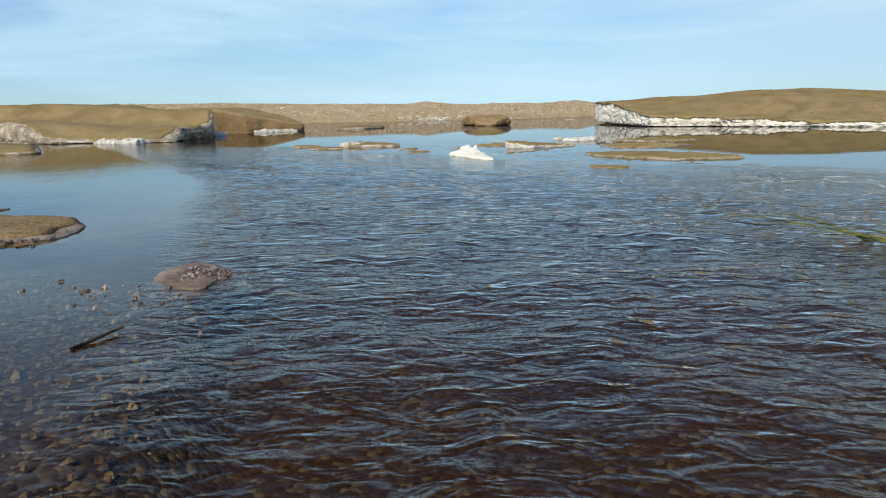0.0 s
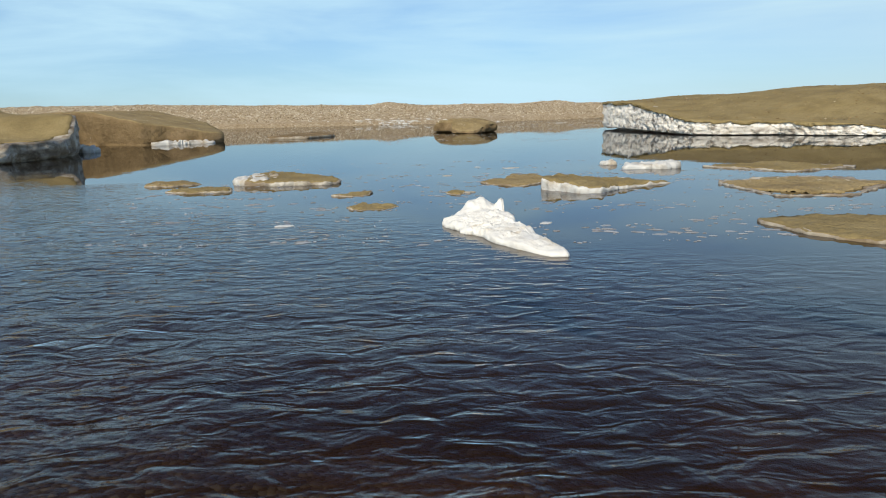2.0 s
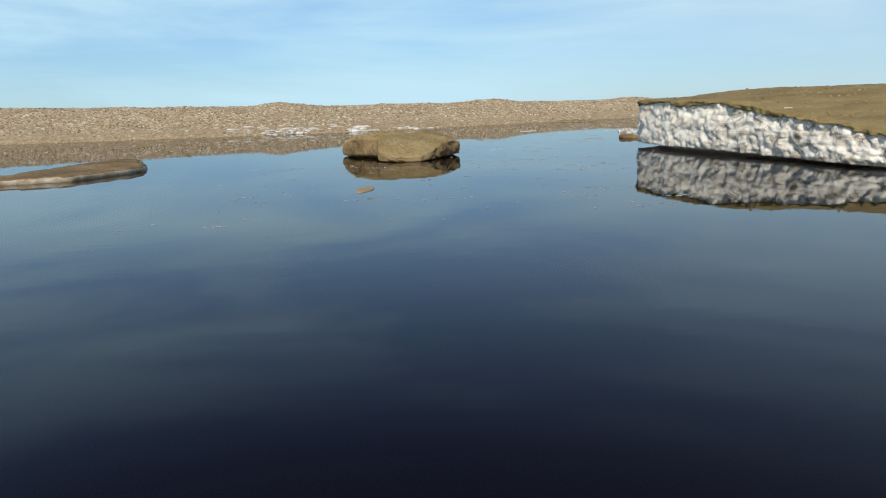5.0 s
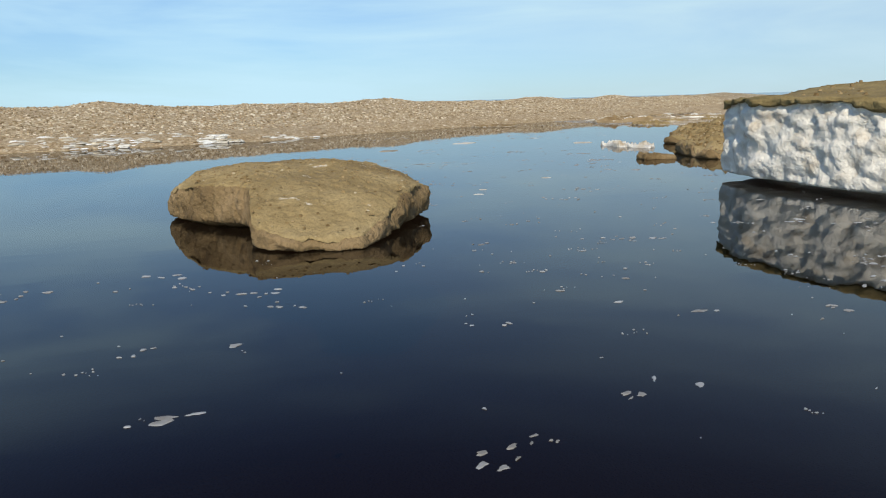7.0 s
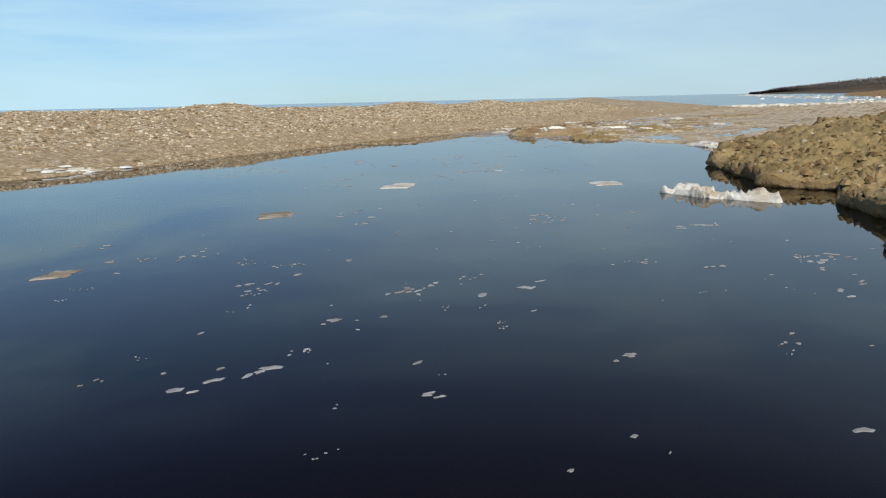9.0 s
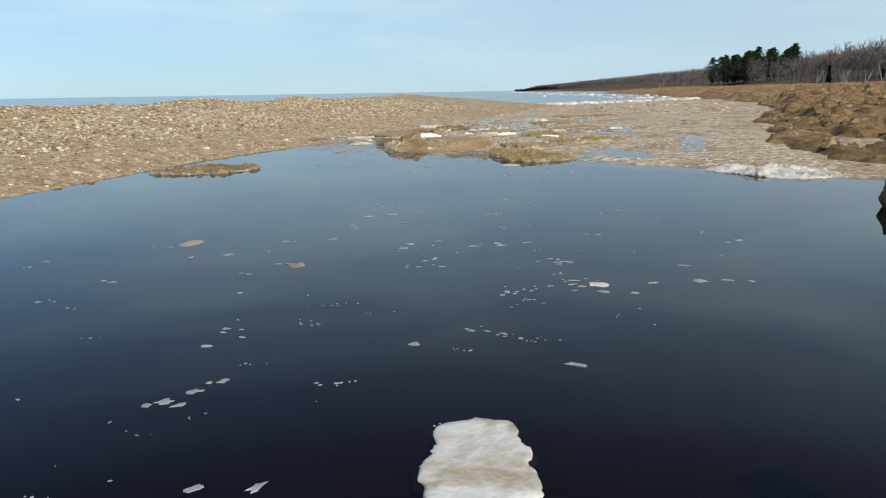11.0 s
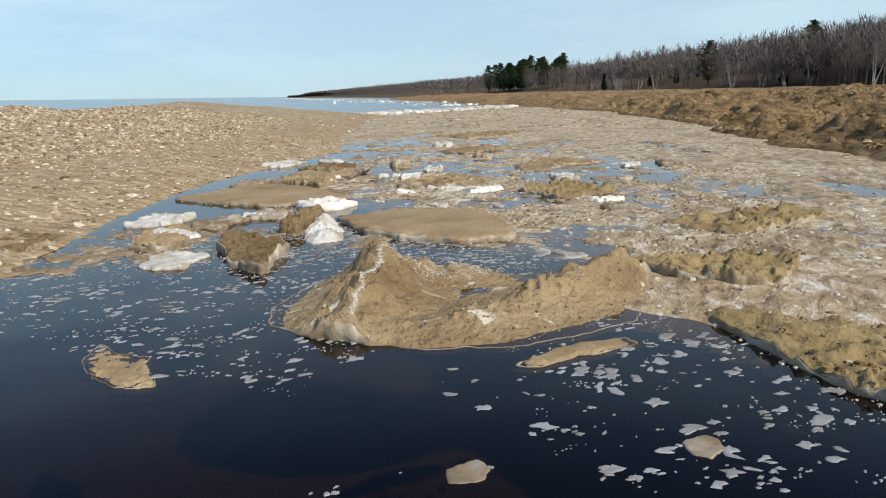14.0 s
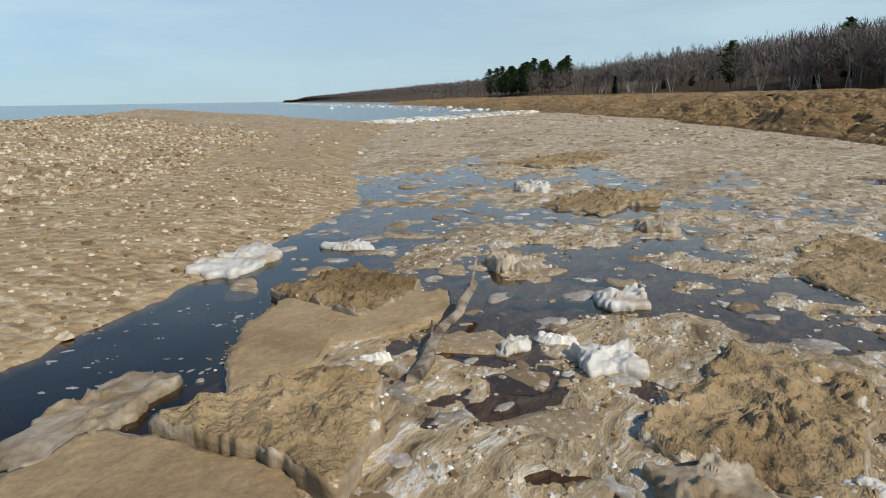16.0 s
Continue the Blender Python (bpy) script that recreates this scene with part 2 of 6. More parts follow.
def slush_material():
    """Rotten ice and sand mush: pans of wet tan sand, grey mush, and bleached crystals in streaks."""
    k = Nodes("slush")
    vec = k.scaled(0.7, 1.6, 1.0, 0.5)
    big, mid, fine = k.noise(0.5, 6.0, 0.65, vec, 0.6), k.noise(2.6, 7.0, 0.68, vec, 0.8), k.noise(11.0, 5.0, 0.65, vec, 0.5)
    sand = k.ramp(mid, [(0.32, (0.18, 0.115, 0.052)), (0.47, (0.46, 0.33, 0.17)), (0.64, (0.64, 0.49, 0.285))])
    mush = k.ramp(mid, [(0.32, (0.13, 0.09, 0.045)), (0.45, (0.39, 0.3, 0.175)), (0.56, (0.57, 0.48, 0.32)), (0.7, (0.82, 0.74, 0.57))])
    col = k.mix(k.ramp(big, [(0.5, 0.0), (0.64, 0.85)]), sand, mush)
    white = k.ramp(k.math("ADD", k.math("MULTIPLY", mid, 0.55), k.math("MULTIPLY", fine, 0.45)), [(0.525, 0.0), (0.59, 1.0)])
    col = k.mix(k.math("MULTIPLY", white, 0.8), col, (0.78, 0.74, 0.65))
    dark = k.ramp(k.noise(4.5, 6.0, 0.66, vec, 1.0), [(0.34, 1.0), (0.4, 0.0)])
    col = k.mix(k.math("MULTIPLY", dark, 0.85), col, (0.1, 0.062, 0.03))
    pans = k.noise(0.22, 5.0, 0.6, k.scaled(1.0, 2.2, 1.0, 0.9), 0.9)
    col = k.mix(k.ramp(pans, [(0.52, 0.0), (0.6, 0.6)]), col, k.ramp(mid, [(0.35, (0.16, 0.1, 0.045)), (0.65, (0.42, 0.3, 0.15))]))
    n1 = k.bump(mid, 0.9, 0.1)
    n2 = k.bump(fine, 0.8, 0.03, n1)
    n3 = k.bump(dark, 0.6, -0.03, n2)
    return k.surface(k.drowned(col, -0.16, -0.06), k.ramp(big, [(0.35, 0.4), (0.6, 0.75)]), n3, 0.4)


def water_material():
    """Tea-brown river water: clear with a brown tint below, sky gloss above. Wind chop over the riffle, glass-smooth in the pool."""
    k = Nodes("water")
    sep = k.n.new("ShaderNodeSeparateXYZ")
    k.l.new(k.pos, sep.inputs["Vector"])
    x, y = sep.outputs[0], sep.outputs[1]
    wob = k.math("MULTIPLY", k.math("SUBTRACT", k.noise(0.28, 3.0, 0.5), 0.5), 9.0)
    # chop fades out along a slanting line across the pool
    edge = k.math("ADD", k.math("ADD", k.math("ADD", y, k.math("MULTIPLY", x, 0.75)), wob), 0.0)
    far = k.n.new("ShaderNodeMapRange")
    for key, v in (("From Min", 13.0), ("From Max", 22.0), ("To Min", 1.0), ("To Max", 0.0)):
        far.inputs[key].default_value = v
    k.l.new(edge, far.inputs["Value"])
    side = k.n.new("ShaderNodeMapRange")
    for key, v in (("From Min", 0.8), ("From Max", 1.9), ("To Min", 0.05), ("To Max", 1.0)):
        side.inputs[key].default_value = v
    bow = k.math("ADD", k.math("ADD", x, k.math("MULTIPLY", wob, 0.08)), k.math("ADD", k.math("MULTIPLY", y, 0.27), k.math("ADD", k.math("MULTIPLY", k.math("MAXIMUM", k.math("SUBTRACT", y, 5.0), 0.0), 0.06), k.math("MULTIPLY", k.math("MAXIMUM", k.math("SUBTRACT", y, 13.5), 0.0), 0.35))))
    k.l.new(bow, side.inputs["Value"])
    chop = k.math("MULTIPLY", far.outputs["Result"], side.outputs["Result"])
    w1 = k.noise(4.6, 2.0, 0.5, k.scaled(0.8, 1.5, 1.0, -0.25), 0.7)
    n2 = k.bump(w1, k.math("MULTIPLY", chop, 1.0), 0.04)
    w2 = k.noise(13.0, 3.0, 0.6, k.scaled(0.85, 1.4, 1.0, 0.2), 0.6)
    n2 = k.bump(w2, k.math("MULTIPLY", chop, 1.0), 0.004, n2)
    # the open lake beyond the ridge has a light chop
    lake = k.math("MAXIMUM", k.math("GREATER_THAN", k.math("SUBTRACT", y, k.math("MULTIPLY", x, 0.42)), 97.0), k.math("MAXIMUM", k.math("GREATER_THAN", x, 132.0), k.math("MULTIPLY", k.math("GREATER_THAN", x, 88.0), k.math("GREATER_THAN", y, 114.5))))
    n3 = k.bump(k.noise(0.9, 4.0, 0.6), k.math("MULTIPLY", lake, 0.3), 0.15, n2)
    calm = k.noise(1.4, 3.0, 0.5, k.scaled(0.6, 2.2, 1.0, 0.4), 0.3)
    n3 = k.bump(calm, 0.02, 0.03, n3)
    face, gl, tr, mx = (k.n.new("ShaderNode" + s) for s in ("LayerWeight", "BsdfGlossy", "BsdfTransparent", "MixShader"))
    face.inputs["Blend"].default_value = 0.5
    gloss = k.math("ADD", k.math("MULTIPLY", k.math("POWER", face.outputs["Facing"], 4.9), 0.97), 0.017)
    k.put(gl.inputs["Roughness"], k.math("ADD", 0.015, k.math("MULTIPLY", lake, 0.12)))
    # clear brown over the shallows, near black where the pool is deep, murky among the last floes
    deep, murk = k.n.new("ShaderNodeMapRange"), k.n.new("ShaderNodeMapRange")
    for node, ends in ((deep, (14.0, 20.5, 0.0, 1.0)), (murk, (22.0, 30.0, 0.0, 1.0))):
        for key, v in zip(("From Min", "From Max", "To Min", "To Max"), ends):
            node.inputs[key].default_value = v
    aside = k.math("MAXIMUM", k.math("SUBTRACT", k.math("ABSOLUTE", k.math("SUBTRACT", x, 2.5)), 6.5), 0.0)
    k.l.new(k.math("ADD", k.math("ADD", y, k.math("MULTIPLY", x, 0.35)), k.math("MULTIPLY", aside, 8.0)), deep.inputs["Value"])
    k.l.new(k.math("MINIMUM", x, k.math("SUBTRACT", y, 44.0)), murk.inputs["Value"])
    tint = k.mix(deep.outputs["Result"], (0.74, 0.65, 0.43), (0.22, 0.16, 0.115))
    k.l.new(k.mix(murk.outputs["Result"], tint, (0.42, 0.35, 0.26)), tr.inputs["Color"])
    for nd in (face, gl):
        k.l.new(n3, nd.inputs["Normal"])
    k.l.new(gloss, mx.inputs["Fac"])
    k.l.new(tr.outputs["BSDF"], mx.inputs[1])
    k.l.new(gl.outputs["BSDF"], mx.inputs[2])
    k.l.new(mx.outputs["Shader"], k.out.inputs["Surface"])
    return k.m


def bed_material():
    """River bed: cobbles and rusty gravel in the shallows, a plain brown by depth in the pool."""
    k = Nodes("river_bed")
    sep = k.n.new("ShaderNodeSeparateXYZ")
    k.l.new(k.pos, sep.inputs["Vector"])
    stone = k.n.new("ShaderNodeSeparateColor")
    k.l.new(k.cells(26.0, "Color"), stone.inputs["Color"])
    gravel = k.ramp(stone.outputs[0], [(0.0, (0.035, 0.02, 0.017)), (0.5, (0.06, 0.042, 0.038)), (0.8, (0.1, 0.08, 0.075)), (1.0, (0.22, 0.2, 0.19))])
    patch = k.noise(0.8, 5.0, 0.6)
    rust = k.ramp(patch, [(0.33, (0.018, 0.007, 0.005)), (0.5, (0.034, 0.0135, 0.008)), (0.7, (0.066, 0.029, 0.014))])
    shallow = k.n.new("ShaderNodeMapRange")
    for key, v in (("From Min", -0.55), ("From Max", -0.22), ("To Min", 0.0), ("To Max", 1.0)):
        shallow.inputs[key].default_value = v
    k.l.new(sep.outputs[2], shallow.inputs["Value"])
    deep = k.n.new("ShaderNodeMapRange")
    for key, v in (("From Min", -1.15), ("From Max", -0.5), ("To Min", 0.0), ("To Max", 1.0)):
        deep.inputs[key].default_value = v
    k.l.new(sep.outputs[2], deep.inputs["Value"])
    col = k.mix(shallow.outputs["Result"], rust, gravel)
    # the pool's brown stands in for light scattered in deep water
    col = k.mix(deep.outputs["Result"], (0.1, 0.073, 0.062), col)
    return k.surface(col, 0.9, k.bump(k.cells(26.0, "Distance"), 0.7, -0.02), 0.2)


def bark_material(name, dark, light, scale, rings=False):
    k = Nodes(name)
    vec = k.scaled(1, 1, 0.25) if not rings else k.scaled(0.4, 0.4, 3.0)
    col = k.ramp(k.noise(scale, 4.0, 0.6, vec), [(0.38, dark), (0.6, light)])
    return k.surface(col, 0.9, None, 0.15)


GRANULAR, SLUSH, WATER, BED = granular_material(), slush_material(), water_material(), bed_material()
TWIG = bark_material("twigs", (0.115, 0.096, 0.082), (0.215, 0.182, 0.155), 3.0)
BARK = bark_material("grey_bark", (0.07, 0.055, 0.045), (0.16, 0.13, 0.11), 4.0)
BIRCH = bark_material("birch_bark", (0.2, 0.18, 0.16), (0.62, 0.59, 0.54), 5.0, True)
NEEDLE = bark_material("needles", (0.008, 0.018, 0.008), (0.026, 0.045, 0.018), 2.0)
PINE = bark_material("pine_needles", (0.014, 0.03, 0.01), (0.05, 0.075, 0.022), 1.0)
LITTER = sand_material("forest_floor", (0.07, 0.048, 0.028), (0.12, 0.085, 0.048), (0.18, 0.13, 0.07), 0.0, 3.0, 0.6, 8.0)
WOOD = bark_material("driftwood", (0.1, 0.075, 0.05), (0.36, 0.3, 0.22), 6.0)
STICK = bark_material("wet_stick", (0.02, 0.014, 0.01), (0.07, 0.05, 0.035), 6.0)
REED = bark_material("green_stems", (0.06, 0.075, 0.02), (0.2, 0.19, 0.07), 6.0)
STONE = sand_material("river_stone", (0.1, 0.07, 0.05), (0.2, 0.15, 0.11), (0.38, 0.33, 0.27), 0.0, 3.0, 0.4, 30.0)


# ---- tools for meshes ----
def hashed(ix, iy, seed):
    h = np.sin(ix * 127.1 + iy * 311.7 + seed * 74.7) * 43758.5453
    return h - np.floor(h)


def value_noise(x, y, seed=0.0):
    """Smooth noise from 0 to 1 on the plan."""
    ix, iy = np.floor(x), np.floor(y)
    fx, fy = x - ix, y - iy
    fx, fy = fx * fx * (3 - 2 * fx), fy * fy * (3 - 2 * fy)
    a, b = hashed(ix, iy, seed), hashed(ix + 1, iy, seed)
    c, d = hashed(ix, iy + 1, seed), hashed(ix + 1, iy + 1, seed)
    return (a * (1 - fx) + b * fx) * (1 - fy) + (c * (1 - fx) + d * fx) * fy


def fbm(x, y, size, octaves=4, seed=0.0, gain=0.5):
    """Layered noise from -1 to 1, whose largest forms are about size metres across."""
    x, y = np.asarray(x, float) / size, np.asarray(y, float) / size
    total, amp, norm = 0.0, 1.0, 0.0
    for o in range(octaves):
        total = total + amp * (value_noise(x * 0.8 + y * 0.6, y * 0.8 - x * 0.6, seed + o * 3.1) * 2 - 1)
        norm += amp
        x, y, amp = x * 2.03 + 17.3, y * 2.03 - 9.1, amp * gain
    return total / norm


def step(v, a, b):
    t = np.clip((np.asarray(v, float) - a) / (b - a), 0, 1)
    return t * t * (3 - 2 * t)


def mesh_of(name, verts, faces, material, smooth=True):
    me = bpy.data.meshes.new(name)
    verts = np.asarray(verts, np.float32)
    if isinstance(faces, list) and len({len(f) for f in faces}) == 1:
        faces = np.asarray(faces)
    if isinstance(faces, list):
        total = np.array([len(f) for f in faces])
        corners = np.fromiter(itertools.chain.from_iterable(faces), np.int32)
    else:
        total, corners = np.full(len(faces), faces.shape[1]), faces.ravel().astype(np.int32)
    me.vertices.add(len(verts))
    me.vertices.foreach_set("co", verts.ravel())
    me.loops.add(len(corners))
    me.loops.foreach_set("vertex_index", corners)
    me.polygons.add(len(total))
    me.polygons.foreach_set("loop_start", (np.cumsum(total) - total).astype(np.int32))
    me.materials.append(material)
    me.polygons.foreach_set("use_smooth", np.full(len(total), smooth))
    me.update(calc_edges=True)
    return me


def child(name, mesh, parent, label=""):
    ob = new(name, mesh)
    ob.parent = parent
    ob.matrix_parent_inverse = parent.matrix_world.inverted()
    return tagged(ob, label)


def thing(name, at, label, category, group="", kind=""):
    ob = new(name)
    ob.empty_display_size = 0.2
    ob.location = at
    ob.matrix_world = Matrix.Translation(at)
    return tagged(ob, label, category, group, kind)


def ring_faces(n, rows, start=0, closed_at=None):
    """Quads between rows of n vertices each; closed_at: a vertex that closes the first row."""
    i = np.arange(n)
    j = (i + 1) % n
    quads = [np.stack([start + r * n + i, start + (r + 1) * n + i, start + (r + 1) * n + j, start + r * n + j], 1) for r in range(rows - 1)]
    faces = np.concatenate(quads).tolist() if quads else []
    if closed_at is not None:
        faces += [[closed_at, start + int(a), start + int(b)] for a, b in zip(i, j)]
    return faces


def outline(corners, n, jag, seed, grain=0.5):
    """The rim of a floe round its middle: the plan's corners, roughened. Returns middle, directions, radii."""
    p = np.array(corners, float)
    q = np.roll(p, -1, 0)
    cross = p[:, 0] * q[:, 1] - q[:, 0] * p[:, 1]
    area = cross.sum() / 2
    c = ((p + q) * cross[:, None]).sum(0) / (6 * area)
    ang = np.linspace(0, 2 * np.pi, n, endpoint=False)
    way = np.stack([np.cos(ang), np.sin(ang)], 1)
    best = np.zeros(n)
    for a, b in zip(p, q):
        e, w = b - a, a - c
        den = way[:, 0] * e[1] - way[:, 1] * e[0]
        den = np.where(abs(den) < 1e-9, 1e-9, den)
        t = (w[0] * e[1] - w[1] * e[0]) / den
        u = (w[0] * way[:, 1] - w[1] * way[:, 0]) / den
        best = np.where((t > 0) & (u >= -1e-6) & (u <= 1 + 1e-6), np.maximum(best, t), best)
    best = np.where(best <= 0, best.max() * 0.5, best)
    best = (np.roll(best, 1) + 2 * best + np.roll(best, -1)) / 4
    rim = c + way * best[:, None]
    best = best + jag * fbm(rim[:, 0], rim[:, 1], grain, 5, seed, 0.62)
    return c, way, np.maximum(best, 0.03)


def crags(x, y, size, seed):
    """Sharp broken relief from 0 to 1: crests and clefts rather than swells."""
    a = 1 - np.abs(fbm(x, y, size, 4, seed, 0.55)) * 2.2
    b = value_noise(np.asarray(x, float) / size * 1.7, np.asarray(y, float) / size * 1.7, seed + 2)
    return np.clip(a, 0, 1) ** 1.5 * (0.35 + 0.65 * (b > 0.5) * b + 0.25 * b)


TOPS = {}


def slab(name, corners, top, label, category="ice floe", cover=SAND, ice=ICE, n=110, rings=12, side=4, jag=0.12, grain=0.5,
         skirt=0.16, depth=0.25, lump=0.02, lump_size=0.35, edge=0.05, scallop=0.03, undercut=0.0, bare=0.08, seed=1.0, group="", shape=None,
         cover_name="sand_cover", crag=0.0, crag_size=0.3, rim=0.0, calm=None, drape=0.0, notch=(0.8, 1.0)):
    """A floe or a block of shore ice with a cover of sand. top: the height of its top above the water, or with shape a factor on
    shape(x, y). bare: the share of the rim where ice shows. skirt: how far the foot reaches out below the water. crag: broken relief
    all over it; rim: broken relief along the edge alone; drape: how far the sand hangs down over the face; notch: where, down the face,
    the water has cut under it."""
    c, way, rad = outline(corners, n, jag, seed, grain)
    perim = c + way * rad[:, None]

    def level(x, y, k=0.0):
        z = top * shape(x, y) if shape else top * (1 + 0.15 * fbm(x, y, 1.6, 2, seed + 5))
        still = calm(x, y) if calm else 1.0
        z = z + still * lump * (fbm(x, y, lump_size, 5, seed + 9, 0.6) + 0.35 * fbm(x, y, lump_size * 0.3, 3, seed + 3, 0.6))
        if crag:
            z = z + still * crag * (crags(x, y, crag_size, seed + 6) - 0.35)
        if rim:
            z = z + rim * step(k, 0.7, 0.95) * (crags(x, y, 0.22, seed + 8) - 0.3)
        return z

    rim_z = np.maximum(level(perim[:, 0], perim[:, 1], 1.0) - edge, 0.005)
    lap = np.cumsum(np.hypot(*(perim - np.roll(perim, 1, 0)).T))

    def face_out(f, z):
        out = scallop * fbm(lap, z * 1.25 + seed, 0.42, 4, seed + 4, 0.6) + scallop * 0.6 * fbm(lap, z * 1.1 + seed, 0.16, 3, seed + 14, 0.6)
        return out - undercut * step(f, *notch) + scallop * 0.5 * np.sin(f * np.pi)

    base = thing(name, (c[0], c[1], 0), label, category, group)
    TOPS[label] = (c, way, rad, level)
    # sand on top
    if cover:
        share = 1 - bare * (0.5 + 2.2 * np.maximum(fbm(perim[:, 0], perim[:, 1], 0.9, 5, seed + 2, 0.65), -0.15))
        share = np.clip(share, 0.35, 0.995)
        s = np.linspace(0, 1, rings + 1)[1:] ** 0.8
        v = [(c[0], c[1], float(level(c[0], c[1])) + 0.012)]
        for k in s:
            xy = c + way * (rad * share * k)[:, None]
            z = level(xy[:, 0], xy[:, 1], k) + 0.012 * (1 - k ** 6) - edge * 0.4 * step(k * share, 0.9, 1.0)
            v += np.column_stack([xy, z]).tolist()
        xy = c + way * (rad * share * 1.0 + 0.004)[:, None]
        v += np.column_stack([xy, level(xy[:, 0], xy[:, 1], 1.0) - 0.03 - edge * 0.5]).tolist()
        hung = 0
        if drape:  # the sand slumps over the rim
            hang = drape * np.clip(0.3 + 1.3 * fbm(perim[:, 0], perim[:, 1], 1.3, 5, seed + 31, 0.62), 0.02, 1.0)
            for d in (0.02, 0.3, 0.65, 1.0, 0.9):
                z = rim_z + edge * 0.3 - d * hang
                out = face_out(0.15, z) + (0.05 if d != 0.9 else -0.12) + 0.03 * fbm(lap, z * 3, 0.3, 3, seed + 33)
                v += np.column_stack([c + way * (rad + out)[:, None], z]).tolist()
                hung += 1
        child(cover_name, mesh_of(cover_name, v, ring_faces(n, rings + 1 + hung, 1, 0), cover), base)
    # the ice below
    v, rows = [], 0
    inner = np.linspace(0.3, 0.97, max(6, rings // 2)) if cover else np.linspace(0, 1, rings + 1)[1:-1]
    v.append((c[0], c[1], float(level(c[0], c[1])) - (0.02 if cover else 0)))
    for k in inner:
        xy = c + way * (rad * k)[:, None]
        z = level(xy[:, 0], xy[:, 1], k) - edge * step(k, 0.85, 1.0) * 0.5 - (0.006 + 0.06 * step(k, 0.96, 0.8) if cover else 0)
        v += np.column_stack([xy, z]).tolist()
        rows += 1
    for q in range(side + 1):
        f = q / side
        z = rim_z * (1 - f) + (-0.02) * f
        xy = c + way * (rad + face_out(f, z))[:, None]
        v += np.column_stack([xy, z + 0 * rad]).tolist()
        rows += 1
    foot = np.abs(fbm(perim[:, 0], perim[:, 1], 0.9, 3, seed + 7)) * 1.2 + 0.3
    for out, z in ((skirt * 0.25 * foot, -0.03), (skirt * 0.45 * foot, -0.045 - 0 * foot), (-0.25 * rad, -0.12 * depth - 0.03)):
        xy = c + way * np.maximum(rad + out - undercut, 0.02)[:, None]
        v += np.column_stack([xy, z + 0 * rad]).tolist()
        rows += 1
    child("ice_body", mesh_of("ice_body", v, ring_faces(n, rows, 1, 0), ice), base)
    return base


def sheet(name, x0, x1, y0, y1, res, height, material, lowest=-0.45):
    """A piece of ground as a grid; what lies below lowest is left out."""
    xs, ys = np.arange(x0, x1 + res * 0.5, res), np.arange(y0, y1 + res * 0.5, res)
    gx, gy = np.meshgrid(xs, ys)
    jx = (hashed(np.round(gx / res), np.round(gy / res), 3.3) - 0.5) * res * 0.5
    jy = (hashed(np.round(gx / res), np.round(gy / res), 8.1) - 0.5) * res * 0.5
    gx, gy = gx + jx, gy + jy
    gz = height(gx, gy)
    nx, ny = len(xs), len(ys)
    i = np.arange(nx * ny).reshape(ny, nx)
    quads = np.stack([i[:-1, :-1], i[:-1, 1:], i[1:, 1:], i[1:, :-1]], -1).reshape(-1, 4)
    z = gz.ravel()
    quads = quads[(z[quads] > lowest).any(1)]
    used, inv = np.unique(quads, return_inverse=True)
    v = np.column_stack([gx.ravel(), gy.ravel(), z])[used]
    return new(name, mesh_of(name, v, inv.reshape(-1, 4), material))


def to_line(x, y, line):
    """Distance to a polyline, how far along it the nearest point lies (in corners), and the side (above 0: to its left)."""
    best = np.full(np.shape(x), 1e9)
    along, sign = np.zeros(np.shape(x)), np.zeros(np.shape(x))
    for k, ((ax, ay), (bx, by)) in enumerate(zip(line[:-1], line[1:])):
        ex, ey = bx - ax, by - ay
        t = np.clip(((x - ax) * ex + (y - ay) * ey) / (ex * ex + ey * ey), 0, 1)
        dx, dy = x - ax - t * ex, y - ay - t * ey
        d = np.hypot(dx, dy)
        near = d < best
        best = np.where(near, d, best)
        along = np.where(near, k + t, along)
        sign = np.where(near, np.sign(ex * dy - ey * dx), sign)
    return best, along, sign


# ---- water and bed ----
def big_disc(name, z, rings, material, n=96):
    v, ang = [(0.0, 60.0, z)], np.linspace(0, 2 * np.pi, n, endpoint=False)
    for r in rings:
        v += np.column_stack([r * np.cos(ang), 60 + r * np.sin(ang), np.full(n, z)]).tolist()
    return new(name, mesh_of(name, v, ring_faces(n, len(rings), 1, 0), material))


def chop(x, y):
    """How rough the water is, 0 to 1: wind and current over the riffle, slack water to its west and in the pool."""
    wob = 4.0 * fbm(x, y, 4.0, 3, 17.0)
    far = 1 - step(y + 0.7 * x + wob, 13, 22)
    side = 0.05 + 0.95 * step(x + 0.08 * wob + 0.27 * y + 0.06 * np.maximum(y - 5, 0) + 0.35 * np.maximum(y - 13.5, 0), 0.8, 1.9)
    return far * side


def wave_height(x, y):
    u, w = x * 0.94 + y * 0.34, y * 0.94 - x * 0.34
    w = w + 0.22 * fbm(x, y, 1.3, 2, 23.0)
    z = 0.026 * fbm(u * 0.8, w, 0.8, 2, 43.0) + 0.015 * fbm(u * 0.8, w, 0.34, 2, 41.0) + 0.004 * fbm(u * 0.8, w * 0.9 + u * 0.3, 0.17, 2, 47.0)
    ridge = 1 - np.abs(fbm(u * 0.7 - w * 0.2, w, 0.42, 2, 53.0)) * 2
    return (z + 0.007 * ridge) * chop(x, y)


